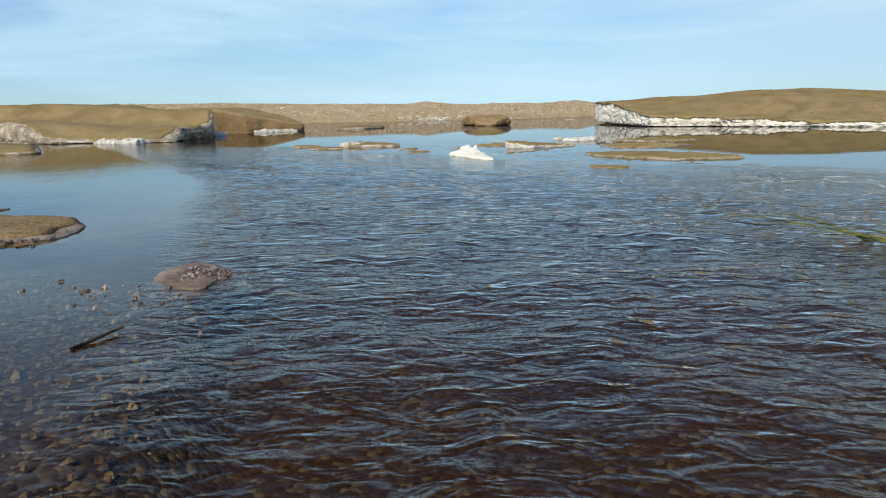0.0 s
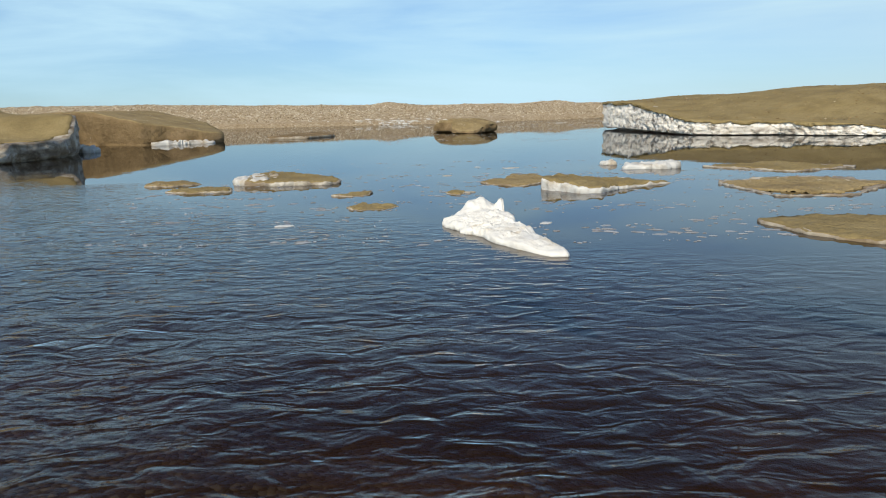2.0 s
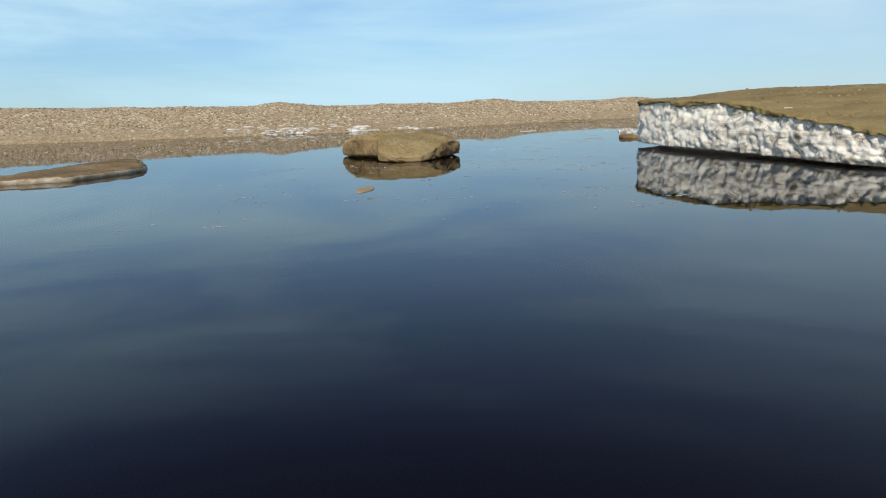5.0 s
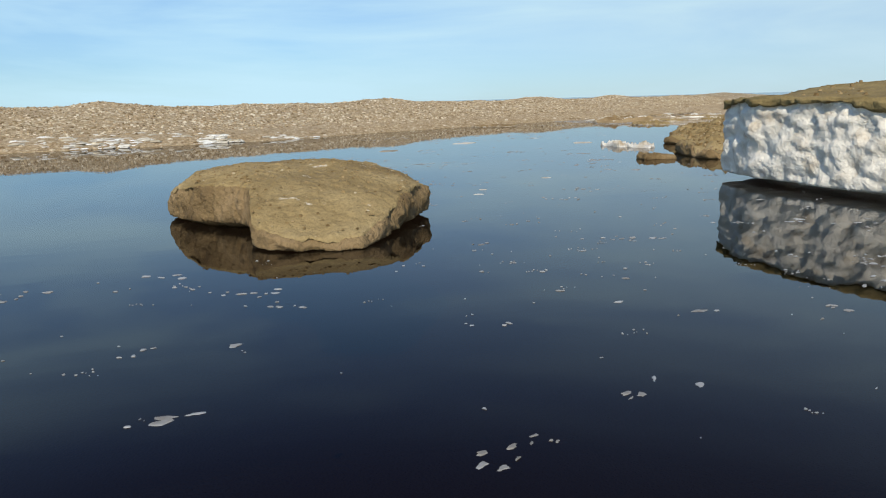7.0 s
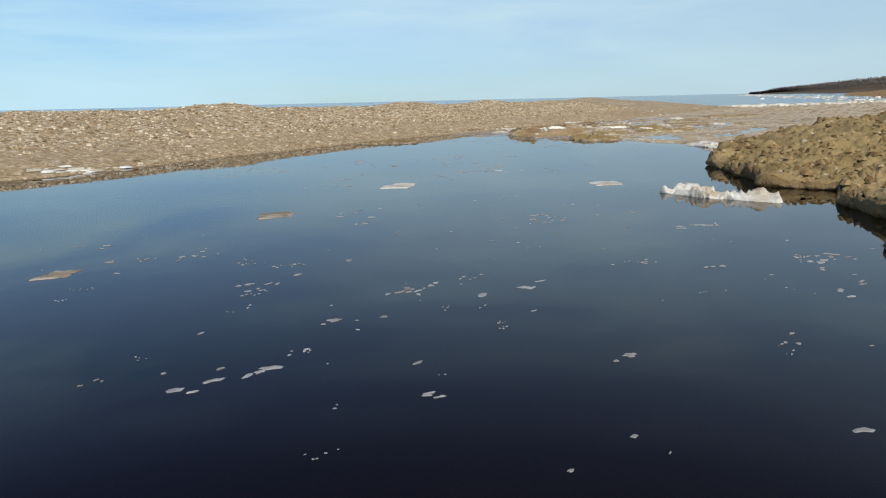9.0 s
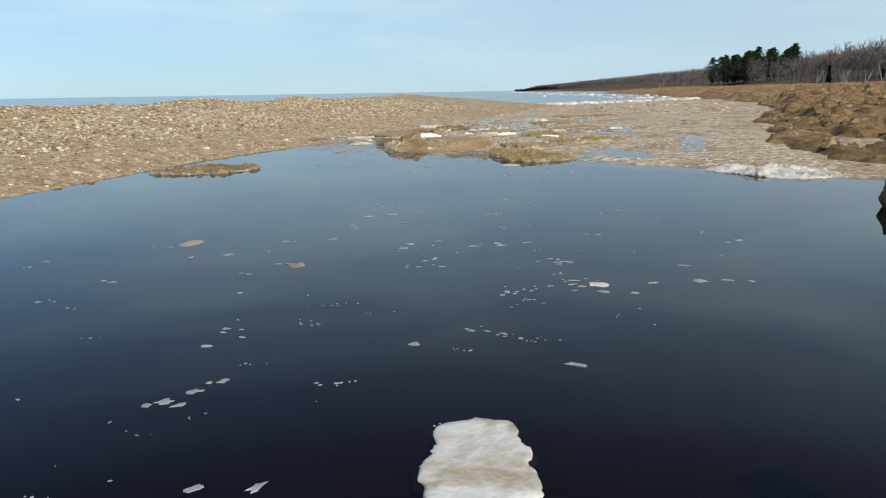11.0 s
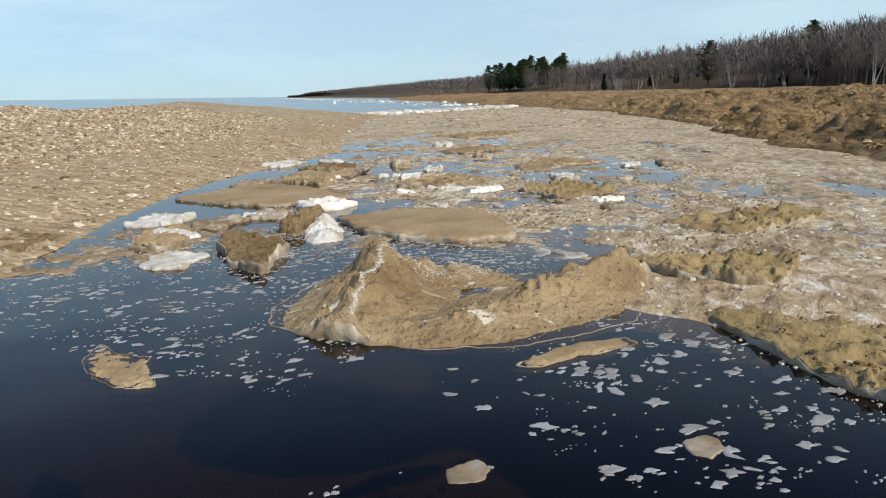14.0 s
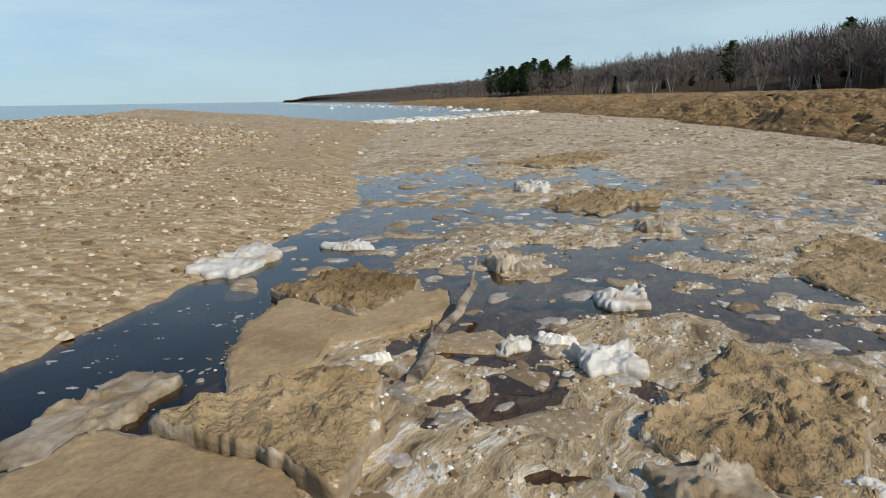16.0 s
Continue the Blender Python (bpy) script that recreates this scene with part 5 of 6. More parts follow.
LUMPS = [(35.1, 86.9, 0.42), (35.1, 85.9, 0.45), (32.7, 86.0, 0.26), (38.2, 83.4, 0.32), (34.3, 83.2, 0.4), (28.7, 88.7, 0.5), (36.8, 89.35, 0.22), (36.1, 90.3, 0.15), (40.1, 92.8, 0.42), (34.9, 86.6, 0.3),
         (34.1, 87.4, 0.24), (30.6, 88.6, 0.3), (41.4, 83.8, 0.4), (37.1, 89.0, 0.2)]
for q, (px, py, r0) in enumerate(LUMPS):
    turn = 2.2 + 0.7 * math.sin(q * 2.3)
    plan = []
    for a in (0, 0.8, 1.6, 2.5, 3.3, 4.2, 5.2):
        u, w = 0.75 * r0 * (1.25 + 0.4 * math.sin(3 * a + q)) * math.cos(a), 0.42 * r0 * math.sin(a)
        plan.append((px + u * math.cos(turn) - w * math.sin(turn), py + u * math.sin(turn) + w * math.cos(turn)))
    slab("ice_lump", plan, 0.05 + 0.08 * r0, "rounded lump of bright white melting ice", "ice lump", None, ICE_CLEAN if q % 3 == 1 else ICE, 130, 20, 4, 0.3 * r0, 0.25, 0.1, lump=0.055, lump_size=0.2, edge=0.03, crag=0.025, crag_size=0.16,
         scallop=0.05, seed=180.0 + q, group="white slabs in the slush")


def driftwood(name, a, b, r0, r1, material, label, seed, kinks=5, bend=0.06, fork=True):
    """A weathered piece of wood from a to b, split and tapered."""
    rnd2, v, f = random.Random(seed), [], []
    a, b = Vector(a), Vector(b)
    pts = [a.lerp(b, k / kinks) + Vector((rnd2.uniform(-bend, bend), rnd2.uniform(-bend, bend), rnd2.uniform(0, bend))) for k in range(kinks + 1)]
    n = 9
    ax = (b - a).normalized()
    u = ax.orthogonal().normalized()
    w = ax.cross(u)
    flute = [rnd2.uniform(0.65, 1.2) for _ in range(n)]
    for k, p in enumerate(pts):
        r = r0 + (r1 - r0) * k / kinks
        for s in range(n):
            t = 2 * math.pi * s / n + 0.2 * k
            rr = r * flute[s] * rnd2.uniform(0.85, 1.12)
            v.append(tuple(p + u * (rr * math.cos(t)) + w * (rr * math.sin(t))))
    f += ring_faces(n, kinks + 1)
    f += [list(range(n))[::-1], list(range(kinks * n, kinks * n + n))]
    base = thing(name, (a.x, a.y, 0), label, "driftwood")
    child("stem", mesh_of("stem", v, f, material), base)
    if fork:
        for at, go, lift, r in ((pts[-2], 0.22, (0.04, 0.05, 0.2), r1 * 0.7), (pts[2], 0.12, (-0.03, 0.06, 0.12), r1 * 0.5)):
            bv, bf = [], []
            limb(bv, bf, at, at + (b - a) * go + Vector(lift), r, 0.011, 6)
            child("broken_branch", mesh_of("broken_branch", bv, bf, material), base)
    return base


driftwood("driftwood_log", (35.8, 89.8, 0.04), (38.0, 90.08, 0.2), 0.07, 0.04, WOOD, "split weathered driftwood log lying on the slush", 3, 7)
driftwood("stick", (-0.02, 3.25, 0.0), (0.12, 3.62, 0.03), 0.014, 0.008, STICK, "dark waterlogged stick in the shallows", 4, 4, 0.008, False)
driftwood("stick", (-4.3, 8.3, 0.08), (-3.9, 8.45, 0.14), 0.03, 0.02, STICK, "short dark stick on the gravel bar", 5, 3, 0.01, False)


def branch(name, a, b, count, label, seed):
    """A drowned leafy branch: thin curved stems just out of the water."""
    rnd2 = random.Random(seed)
    base = thing(name, (a[0], a[1], 0), label, "branch")
    a, b = Vector(a), Vector(b)
    for q in range(count):
        v, f = [], []
        p = a.lerp(b, rnd2.uniform(0, 0.5) if q else 0)
        d = (b - a).normalized() + Vector((rnd2.uniform(-0.35, 0.35), rnd2.uniform(-0.35, 0.35), 0.05)) * (1 if q else 0.1)
        ln = (b - a).length * (1 if not q else rnd2.uniform(0.25, 0.6))
        for k in range(6):
            e = p + d * (ln / 6) + Vector((rnd2.uniform(-0.03, 0.03), rnd2.uniform(-0.03, 0.03), 0.05 * (2.4 - k) / 3))
            limb(v, f, p, e, 0.014 * (1 - k / 8), 0.014 * (1 - (k + 1) / 8), 5)
            p = e
        child("stem", mesh_of("stem", v, f, REED), base)
    return base


branch("drowned_branch", (6.6, 5.7, 0.0), (5.2, 8.3, 0.02), 6, "thin green-brown branch lying in the shallows", 8)


# ---- what nobody could count ----
def scatter(name, places, size, material, label, category, seed, flat=0.6, sink=0.3):
    """Small broken pieces at places (x, y, z), joined into one."""
    r = np.random.RandomState(seed)
    p = np.asarray(places)
    m = len(p)
    ang = np.linspace(0, 2 * np.pi, 5, endpoint=False)[None, :] + r.uniform(0, 6.28, (m, 1))
    s = (size[0] + (size[1] - size[0]) * r.rand(m, 1) ** 2.5)
    low = s * r.uniform(0.7, 1.15, (m, 5))
    up = s * r.uniform(0.3, 0.75, (m, 5))
    hgt = s * flat * r.uniform(0.6, 1.3, (m, 1))
    bx, by = p[:, :1] + low * np.cos(ang), p[:, 1:2] + low * np.sin(ang)
    tx, ty = p[:, :1] + up * np.cos(ang + 0.4), p[:, 1:2] + up * np.sin(ang + 0.4)
    bz = np.repeat(p[:, 2:3] - hgt * sink, 5, 1)
    tz = p[:, 2:3] + hgt * (1 - sink) * r.uniform(0.75, 1.1, (m, 5))
    v = np.concatenate([np.stack([bx, by, bz], -1), np.stack([tx, ty, tz], -1)], 1).reshape(-1, 3)
    k = np.arange(5)
    j = (k + 1) % 5
    side = np.stack([k, j, j + 5, k + 5], 1)
    o = (np.arange(m) * 10)[:, None, None]
    faces = (side[None] + o).reshape(-1, 4).tolist() + (np.array([[5, 6, 7, 8, 9]])[None] + o).reshape(-1, 5).tolist()
    return tagged(new(name, mesh_of(name, v, faces, material, False)), label, category, "", "stuff")


rs = np.random.RandomState(4)


def on(fun, x, y, low=0.02, high=9.0):
    z = fun(x, y)
    ok = (z > low) & (z < high)
    return np.column_stack([x, y, z])[ok]


def piece_material():
    """Loose clasts: every piece has its own tone."""
    k = Nodes("loose_ice")
    geo = k.n.new("ShaderNodeNewGeometry").outputs["Random Per Island"]
    col = k.ramp(geo, [(0.0, (0.15, 0.1, 0.048)), (0.45, (0.36, 0.26, 0.145)), (0.75, (0.5, 0.4, 0.255)), (1.0, (0.7, 0.62, 0.47))])
    return k.surface(k.mix(0.4, col, k.ramp(k.noise(18.0), [(0.35, 0.35), (0.65, 0.65)]), "OVERLAY"), 0.8, k.bump(k.noise(25.0), 0.5, 0.02))


def pale_material():
    k = Nodes("loose_white_ice")
    geo = k.n.new("ShaderNodeNewGeometry").outputs["Random Per Island"]
    col = k.ramp(geo, [(0.0, (0.4, 0.33, 0.22)), (0.5, (0.6, 0.55, 0.44)), (1.0, (0.82, 0.8, 0.73))])
    return k.surface(col, 0.6, k.bump(k.noise(20.0), 0.6, 0.02))


def pebble_material():
    k = Nodes("pebbles")
    geo = k.n.new("ShaderNodeNewGeometry").outputs["Random Per Island"]
    col = k.ramp(geo, [(0.0, (0.06, 0.035, 0.028)), (0.5, (0.14, 0.1, 0.078)), (0.85, (0.2, 0.165, 0.135)), (1.0, (0.36, 0.32, 0.28))])
    return k.surface(col, 0.6, k.bump(k.noise(40.0), 0.3, 0.01))


def clod_material():
    k = Nodes("sand_clod")
    geo = k.n.new("ShaderNodeNewGeometry").outputs["Random Per Island"]
    col = k.ramp(geo, [(0.0, (0.14, 0.09, 0.038)), (0.55, (0.27, 0.185, 0.082)), (0.95, (0.36, 0.26, 0.13)), (1.0, (0.5, 0.42, 0.28))])
    return k.surface(col, 0.9, k.bump(k.noise(25.0), 0.6, 0.02), 0.1)


CLOD = clod_material()
LOOSE, PALE_BITS, PEBBLES = piece_material(), pale_material(), pebble_material()


def strewn(label, count, reach=0.97, seed=0):
    """Places on top of the floe or block with that label."""
    c, way, rad, level = TOPS[label]
    r = np.random.RandomState(seed)
    i, k = r.randint(0, len(rad), count), np.sqrt(r.rand(count)) * reach
    xy = c + way[i] * (rad[i] * k)[:, None]
    return np.column_stack([xy, level(xy[:, 0], xy[:, 1]) + 0.01])


scatter("sand_clods", strewn("rubbly brown mound of sand and ice at the water", 5200, 0.97, 1), (0.02, 0.11), CLOD, "clods of sand and ice on the mound", "sand clods", 51, 0.8)
scatter("sand_clods", strewn("thick white shore ice with a brown sand cover", 2600, 0.96, 2), (0.015, 0.07), CLOD, "small clods on the ice shelf", "sand clods", 52, 0.7)
scatter("sand_crumbs", strewn("tilted brown sand-covered ice island in the pool", 900, 0.97, 3), (0.008, 0.035), CLOD, "sand crumbs and ice flecks on the island", "sand clods", 53, 0.7)
scatter("sand_clods", strewn("long lumpy ridge of brown sandy ice", 420, 0.95, 4), (0.01, 0.06), CLOD, "clods on the sandy ice ridge", "sand clods", 54, 0.8)
scatter("sand_clods", strewn("upturned floe of sandy ice with a sunken pan", 600, 0.95, 6), (0.005, 0.03), CLOD, "clods on the upturned floe", "sand clods", 56, 0.8)
def seam(label, a, b, count, wide, seed):
    """A line of bare crystals across the floe with that label."""
    r = np.random.RandomState(seed)
    u = r.rand(count)
    x = a[0] + (b[0] - a[0]) * u + 0.05 * fbm(u * 6, u * 0, 1.0, 3, seed) + r.normal(0, wide, count)
    y = a[1] + (b[1] - a[1]) * u + 0.09 * fbm(u * 5, u * 0 + 3, 1.0, 3, seed) + r.normal(0, wide, count)
    return np.column_stack([x, y, TOPS[label][3](x, y) + 0.012])


def rim_crumbs(label, count, seed):
    """Crumbs of ice afloat round the floe with that label."""
    c, way, rad, level = TOPS[label]
    r = np.random.RandomState(seed)
    i = r.randint(0, len(rad), count)
    xy = c + way[i] * (rad[i] + r.normal(0.05, 0.07, count))[:, None]
    return np.column_stack([xy, np.full(count, 0.006)])


scatter("ice_crystals", seam("upturned floe of sandy ice with a sunken pan", (27.45, 84.4), (25.75, 83.9), 2600, 0.016, 71), (0.003, 0.01), PALE_BITS, "seam of white ice crystals on the upturned floe", "ice crystals", 71, 0.6)
scatter("ice_crystals", seam("upturned floe of sandy ice with a sunken pan", (27.5, 84.3), (28.1, 83.5), 3000, 0.11, 72), (0.003, 0.011), PALE_BITS, "white ice crystals on the floe's wet slope", "ice crystals", 72, 0.4)
scatter("ice_crumbs", np.concatenate([rim_crumbs(row[5], 90, 200 + q) for q, row in enumerate(LAST[:12])]), (0.005, 0.028), LOOSE, "crumbs of dirty ice round the floes", "ice rubble", 73, 0.6)
scatter("ice_crumbs", np.concatenate([rim_crumbs(row[5], 60, 300 + q) for q, row in enumerate(LAST[:12])]), (0.004, 0.016), PALE_BITS, "crumbs of white ice round the floes", "ice rubble", 74, 0.6)
x, y = rs.uniform(-44, 62, 130000), rs.uniform(73, 128, 130000)
pts = on(ridge_level, x, y, 0.45)
scatter("ice_rubble", pts[:60000], (0.035, 0.12), LOOSE, "tan and white ice rubble on the ridge", "ice rubble", 1, 0.8)
x, y = rs.uniform(-60, 110, 24000), rs.uniform(62, 140, 24000)
pts = on(ridge_level, x, y, 0.02, 0.5)
scatter("ice_rubble", pts[:9000], (0.03, 0.17), LOOSE, "loose ice pieces along the rubble shore", "ice rubble", 2, 0.5)
x, y = rs.uniform(25, 62, 26000), rs.uniform(68, 106, 26000)
pts = on(slush_level, x, y, -0.02, 0.3)
keep = fbm(pts[:, 0], pts[:, 1], 2.5, 3, 44.0) > -0.1
scatter("ice_bits", pts[keep & (pts[:, 0] < 44)][:2200], (0.012, 0.06), PALE_BITS, "broken white ice bits in the slush", "ice rubble", 3, 0.5)
scatter("ice_bits", pts[~keep][:5000], (0.02, 0.09), LOOSE, "sandy ice bits in the slush", "ice rubble", 4, 0.3)
x, y = rs.uniform(62, 130, 9000), rs.uniform(80, 118, 9000)
scatter("ice_bits", on(slush_level, x, y, -0.02, 0.4)[:2600], (0.06, 0.26), LOOSE, "tan and white ice bits far out on the slush", "ice rubble", 5, 0.35)
x, y = rs.uniform(24, 100, 30000), rs.uniform(50, 104, 30000)
scatter("sand_clods", on(bank_level, x, y, 0.2)[:9000], (0.05, 0.25), CLOD, "clods of sand and ice on the bank", "sand clods", 6, 0.7)
x, y = rs.uniform(30, 42, 16000), rs.uniform(80, 93, 16000)
pts = on(slush_level, x, y, -0.012, 0.3)
keep = fbm(pts[:, 0], pts[:, 1], 1.1, 3, 64.0) > 0.12
scatter("ice_bits", pts[keep][:1500], (0.006, 0.04), PALE_BITS, "small white crystals of rotting ice", "ice rubble", 61, 0.7)
scatter("ice_bits", pts[~keep][:5500], (0.008, 0.05), LOOSE, "small sandy crumbs of rotting ice", "ice rubble", 62, 0.7)
x, y = rs.uniform(8, 48, 60000), rs.uniform(78, 108, 60000)
scatter("ice_rubble", on(ridge_level, x, y, 0.03, 0.8)[:16000], (0.008, 0.07), LOOSE, "fine crumbs of ice and sand on the ridge's foot", "ice rubble", 63, 0.6)
# surf-white ice along the lake edge
x = rs.uniform(90, 150, 1500)
y = 119 - (x - 90) * 0.06 + rs.normal(0, 1.2, 1500)
scatter("white_ice_edge", np.column_stack([x, y, np.zeros(1500)]), (0.3, 1.0), PALE_BITS, "white ice along the lake's edge", "ice rubble", 7, 0.4)
u = rs.uniform(0, 1, 500)
x, y = 150 + u * 700 + rs.normal(0, 6, 500), 128 + u * 540 + rs.normal(0, 6, 500) - 0 * u
scatter("white_ice_edge", np.column_stack([x, y, np.zeros(500)]), (0.3, 1.1), PALE_BITS, "white shore ice along the far beach", "ice rubble", 8, 0.5)


def stones():
    """Cobbles of the bar at the start, above and below the water."""
    x, y = rs.uniform(-5, 1.5, 9000), rs.uniform(0.3, 9.0, 9000)
    z = bed_level(x, y)
    ok = z > -0.2
    a = np.column_stack([x, y, z + 0.02])[ok]
    n = 1100
    mx, my = 0.0 + rs.normal(0, 0.2, n), 5.15 + rs.normal(0, 0.24, n)
    b = np.column_stack([mx, my, 0.062 - 0.3 * ((mx) ** 2 + (my - 5.15) ** 2) ** 0.5 + 0.01])
    u = rs.uniform(0, 1, 130)
    c = np.column_stack([-1.1 + 1.3 * u + rs.normal(0, 0.12, 130), 4.75 - 0.45 * u + rs.normal(0, 0.16, 130), rs.uniform(-0.03, 0.008, 130)])
    g = np.column_stack([rs.uniform(-6, -2.4, 900), rs.uniform(6.6, 7.3, 900), np.full(900, 0.03)])
    return np.concatenate([a, b, c, g])


scatter("cobbles", stones(), (0.008, 0.034), PEBBLES, "rusty brown and grey cobbles in the shallows", "stones", 9, 0.8)
slab("gravel_bar", [(-7, 8.8), (-4.1, 8.5), (-2.9, 8.3), (-2.45, 7.7), (-2.3, 7.0), (-2.8, 6.7), (-7, 6.4)], 0.07, "low gravel bar with a sandy crown", "gravel bar", SAND_DARK, STONE, seed=140.0, jag=0.08, skirt=0.4)
slab("gravel_heap", [(-0.42, 5.35), (-0.2, 5.65), (0.05, 5.5), (0.22, 5.1), (0.2, 4.65), (-0.1, 4.75), (-0.3, 5.0)], 0.018, "small heap of pebbles above the water", "gravel heap", None, STONE, seed=141.0, jag=0.05, skirt=0.25, n=64)


def foam(name, boxes, label, seed):
    """Flecks of foam drifting on the water: strings and clusters of small irregular blobs."""
    r, v, f, n = np.random.RandomState(seed), [], [], 10
    ang = np.linspace(0, 2 * np.pi, n, endpoint=False)
    for x0, x1, y0, y1, count, s0, s1 in boxes:
        done = 0
        while done < count:
            cx, cy = r.uniform(x0, x1), r.uniform(y0, y1)
            run = (0.0 if cy < 66 else -0.75) + r.normal(0, 0.3)
            many = 1 + int(9 * r.rand() ** 3)
            big = s0 + (s1 - s0) * r.rand() ** 3
            for q in range(many):
                a0, b0 = r.normal(0, 0.02 + big * 1.4 * many ** 0.5), r.normal(0, 0.01 + big * 0.6 * many ** 0.5)
                px, py = cx + a0 * math.cos(run) - b0 * math.sin(run), cy + a0 * math.sin(run) + b0 * math.cos(run)
                turn = run + r.normal(0, 0.3)
                rad = big * r.uniform(0.3, 1.15) * (0.45 + 0.9 * r.rand(n))
                a, b = rad * np.cos(ang), rad * np.sin(ang) * r.uniform(0.28, 0.8)
                x, y = a * math.cos(turn) - b * math.sin(turn), a * math.sin(turn) + b * math.cos(turn)
                k, hz = len(v), 0.004 + 0.004 * r.rand()
                v += np.column_stack([px + x, py + y, np.full(n, 0.0005)]).tolist() + np.column_stack([px + 0.75 * x, py + 0.75 * y, np.full(n, hz)]).tolist()
                f += [[k + i, k + (i + 1) % n, k + n + (i + 1) % n, k + n + i] for i in range(n)] + [list(range(k + n, k + 2 * n))]
                done += 1
    return tagged(new(name, mesh_of(name, v, f, FOAM, False)), label, "foam", "", "stuff")


foam("foam_flecks", [(-4, 8, 18.5, 27, 1700, 0.008, 0.1), (-3, 6, 26, 31, 260, 0.01, 0.08), (-2, 8, 40, 50.5, 700, 0.01, 0.06), (4, 11, 46, 54, 300, 0.01, 0.06), (4, 13, 52, 66, 420, 0.01, 0.07),
                     (8, 19, 69, 76, 420, 0.012, 0.085), (5, 13, 57, 66, 160, 0.02, 0.09), (21, 27, 75, 83, 650, 0.01, 0.08)], "grey-white foam flecks drifting on dark water", 21)
foam("brash_ice", [(24.5, 29.8, 83.5, 90, 3000, 0.01, 0.075), (28, 31, 83, 88, 2400, 0.012, 0.07), (26, 30, 80, 84, 700, 0.012, 0.07), (24.2, 27, 79, 82, 350, 0.012, 0.1), (33, 37, 91, 94, 260, 0.012, 0.07)], "grey patches of foam between floes", 22)


def cakes(name, places, size, thick, material, label, seed):
    """Flat rotten cakes of thin ice just awash, joined into one."""
    r, v, f, n = np.random.RandomState(seed), [], [], 18
    ang = np.linspace(0, 2 * np.pi, n, endpoint=False)
    for px, py in places:
        s = size[0] + (size[1] - size[0]) * r.rand() ** 2.2
        cx, cy = px + s * np.cos(ang), py + s * np.sin(ang)
        rad = s * np.clip(1 + 0.75 * fbm(cx, cy, s * 1.3, 4, seed, 0.6), 0.3, 1.7)
        t, squash = r.uniform(0, 3.14), r.uniform(0.4, 0.9)
        a, b = rad * np.cos(ang), rad * np.sin(ang) * squash
        x, y = a * math.cos(t) - b * math.sin(t), a * math.sin(t) + b * math.cos(t)
        h = thick * r.uniform(0.2, 1.2)
        z = h + (x * r.normal(0, 0.06) + y * r.normal(0, 0.06)) + thick * 0.8 * fbm(px + x, py + y, 0.12, 2, seed)
        k = len(v)
        v += np.column_stack([px + x * 1.08, py + y * 1.08, np.full(n, -0.02)]).tolist() + np.column_stack([px + x, py + y, z * 0.6]).tolist()
        v += np.column_stack([px + x * 0.7, py + y * 0.7, z]).tolist() + [(px, py, float(z.mean()) + thick * r.uniform(-0.2, 0.5))]
        f += [[k + q * n + i, k + q * n + (i + 1) % n, k + (q + 1) * n + (i + 1) % n, k + (q + 1) * n + i] for q in range(2) for i in range(n)]
        f += [[k + 2 * n + i, k + 2 * n + (i + 1) % n, k + 3 * n] for i in range(n)]
    return tagged(new(name, mesh_of(name, v, f, material)), label, "brash ice", "", "stuff")


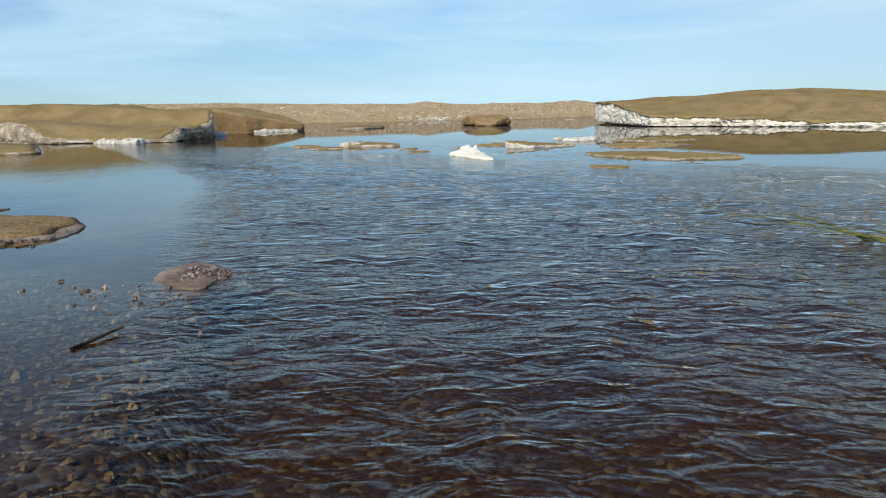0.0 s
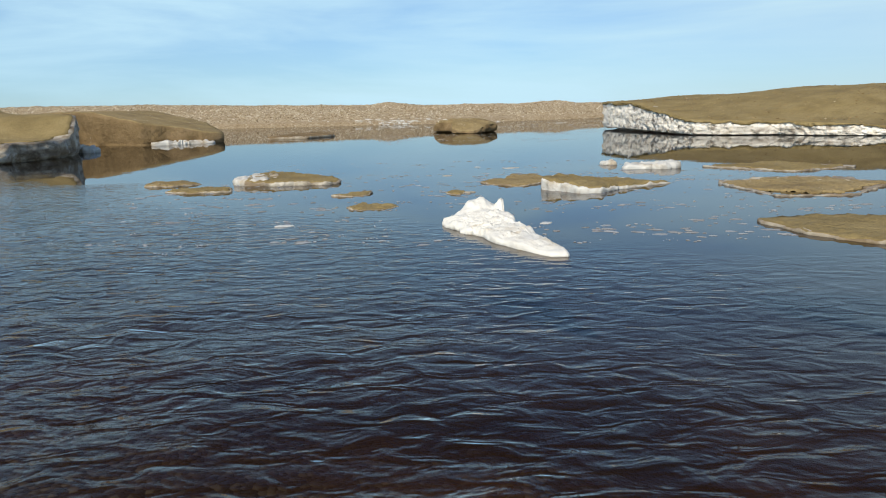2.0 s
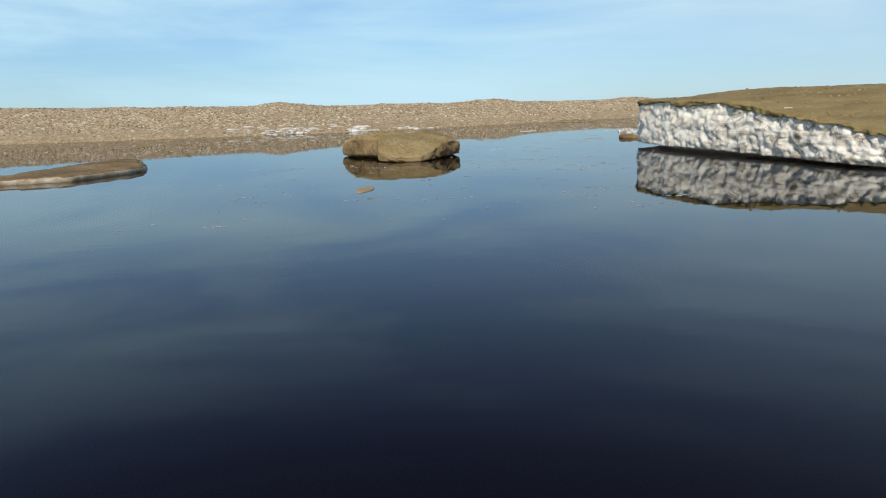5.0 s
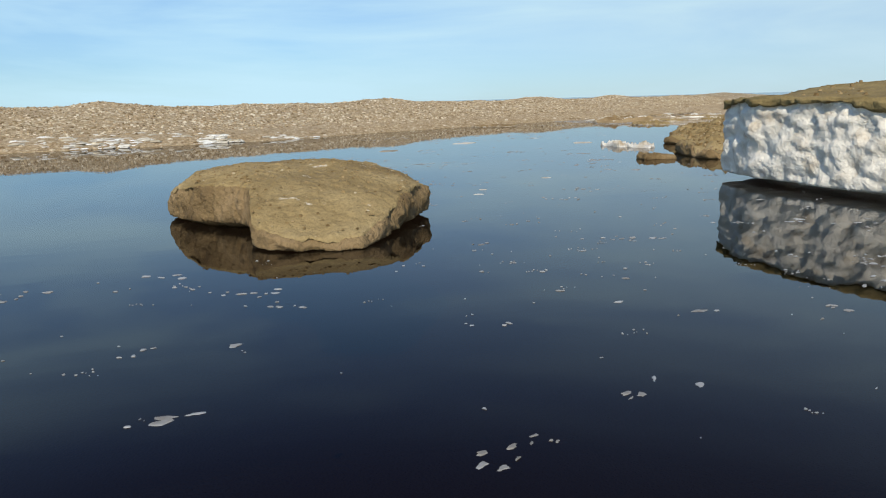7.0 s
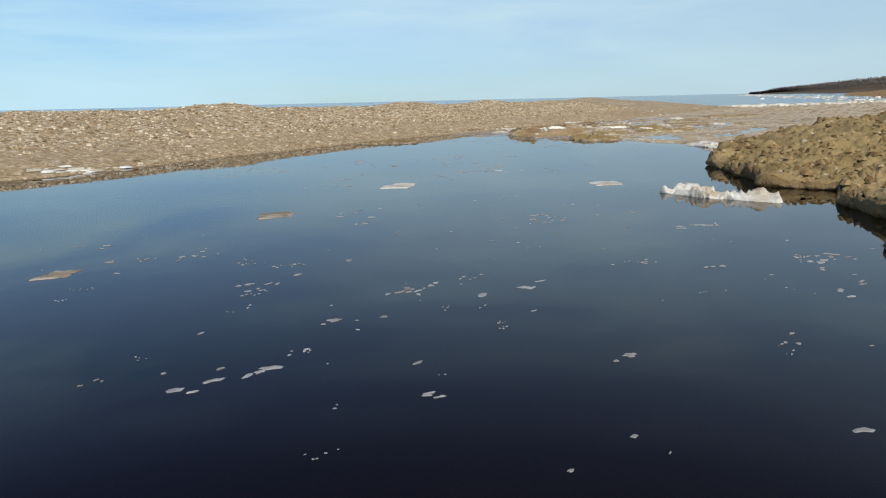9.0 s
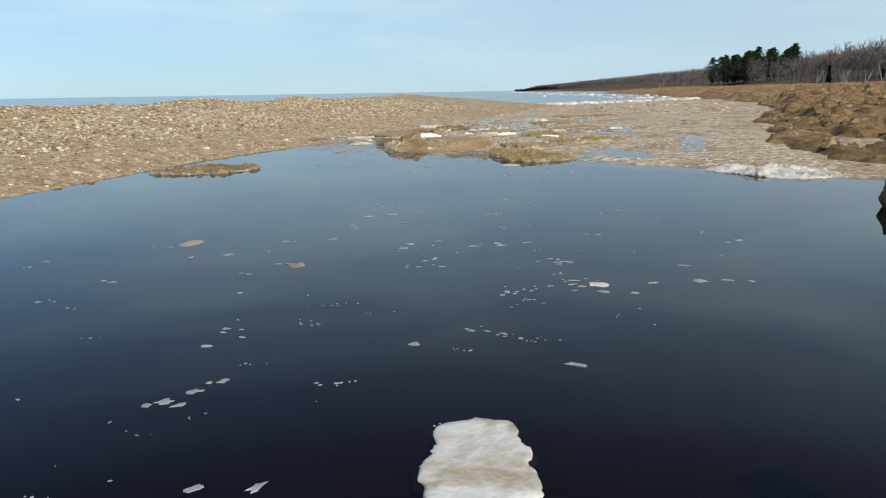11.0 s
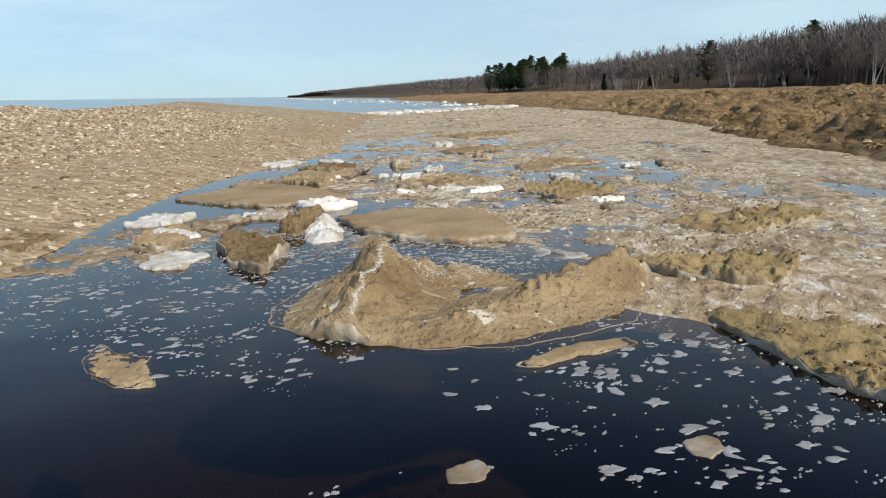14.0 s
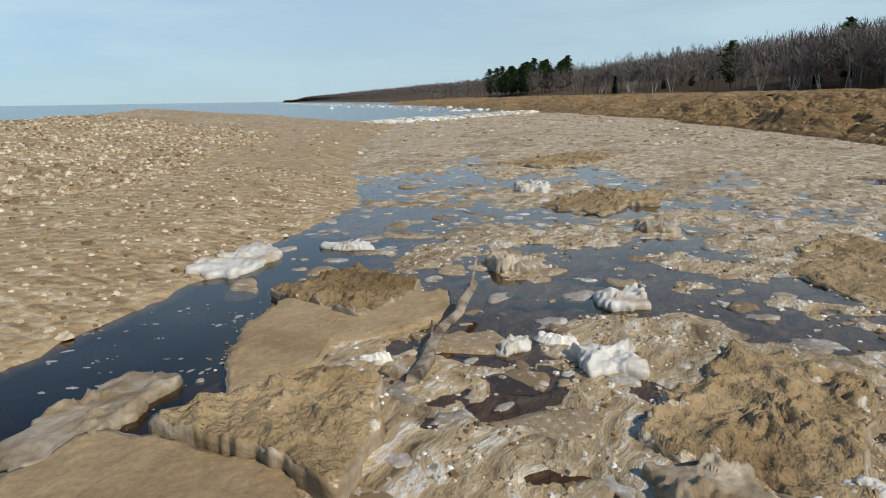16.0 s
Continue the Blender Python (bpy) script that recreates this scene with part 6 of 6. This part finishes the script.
def cake_material(name, stops, wet):
    """Rotten ice cakes: each its own tone, mottled with silt."""
    k = Nodes(name)
    geo = k.n.new("ShaderNodeNewGeometry").outputs["Random Per Island"]
    col = k.mix(k.ramp(k.noise(5.0, 6.0, 0.65, None, 0.6), [(0.4, 0.0), (0.62, 0.85)]), k.ramp(geo, stops), (0.24, 0.17, 0.09))
    col = k.mix(k.ramp(k.noise(14.0, 5.0, 0.65), [(0.56, 0.0), (0.66, 0.7)]), col, (0.72, 0.67, 0.56))
    return k.surface(col, wet, k.bump(k.noise(16.0, 5.0, 0.65), 0.8, 0.03), 0.4)


CAKE_GREY = cake_material("grey_cakes", [(0.0, (0.28, 0.245, 0.19)), (0.5, (0.44, 0.41, 0.35)), (0.85, (0.58, 0.55, 0.49)), (1.0, (0.76, 0.74, 0.68))], 0.5)
CAKE_TAN = cake_material("tan_cakes", [(0.0, (0.19, 0.12, 0.055)), (0.5, (0.32, 0.225, 0.115)), (1.0, (0.43, 0.33, 0.2))], 0.7)
x, y = rs.uniform(28, 60, 22000), rs.uniform(72, 98, 22000)
z = slush_level(x, y)
ok = (z > -0.16) & (z < 0.06) & (x > 30 + 1.2 * fbm(x, y, 2.0, 3, 5.0))
spots = np.column_stack([x, y])[ok]
cakes("brash_cakes", spots[:2600], (0.04, 0.24), 0.012, CAKE_GREY, "grey-white cakes of brash ice in the slush", 31)
cakes("brash_cakes", spots[2600:3500], (0.06, 0.5), 0.009, CAKE_TAN, "sandy cakes of brash ice in the slush", 32)
x, y = rs.uniform(23, 31, 2500), rs.uniform(85.5, 91, 2500)
ok = (fbm(x, y, 1.5, 3, 12.0) > 0.12) & (x + y > 114)
cakes("brash_cakes", np.column_stack([x, y])[ok][:260], (0.05, 0.35), 0.01, CAKE_TAN, "sandy brash cakes between the floes", 33)
x, y = rs.uniform(28.5, 32, 700), rs.uniform(84, 89, 700)
scatter("ice_crumbs", np.column_stack([x, y, np.full(700, 0.01)])[fbm(x, y, 1.0, 3, 3.0) > 0.15], (0.004, 0.02), PALE_BITS, "crumbs of white ice along the floes", "ice rubble", 34, 0.8)

# bleached ice along the foot of the rubble ridge
x, y = rs.normal(2.0, 4.0, 900), rs.normal(77.6, 0.9, 900)
pts = on(ridge_level, x, y, 0.0, 0.6)
scatter("bleached_ice", pts[fbm(pts[:, 0], pts[:, 1], 2.0, 3, 9.0) > 0.0][:320], (0.1, 0.4), PALE_BITS, "bleached white ice at the foot of the ridge", "ice rubble", 41, 0.18)
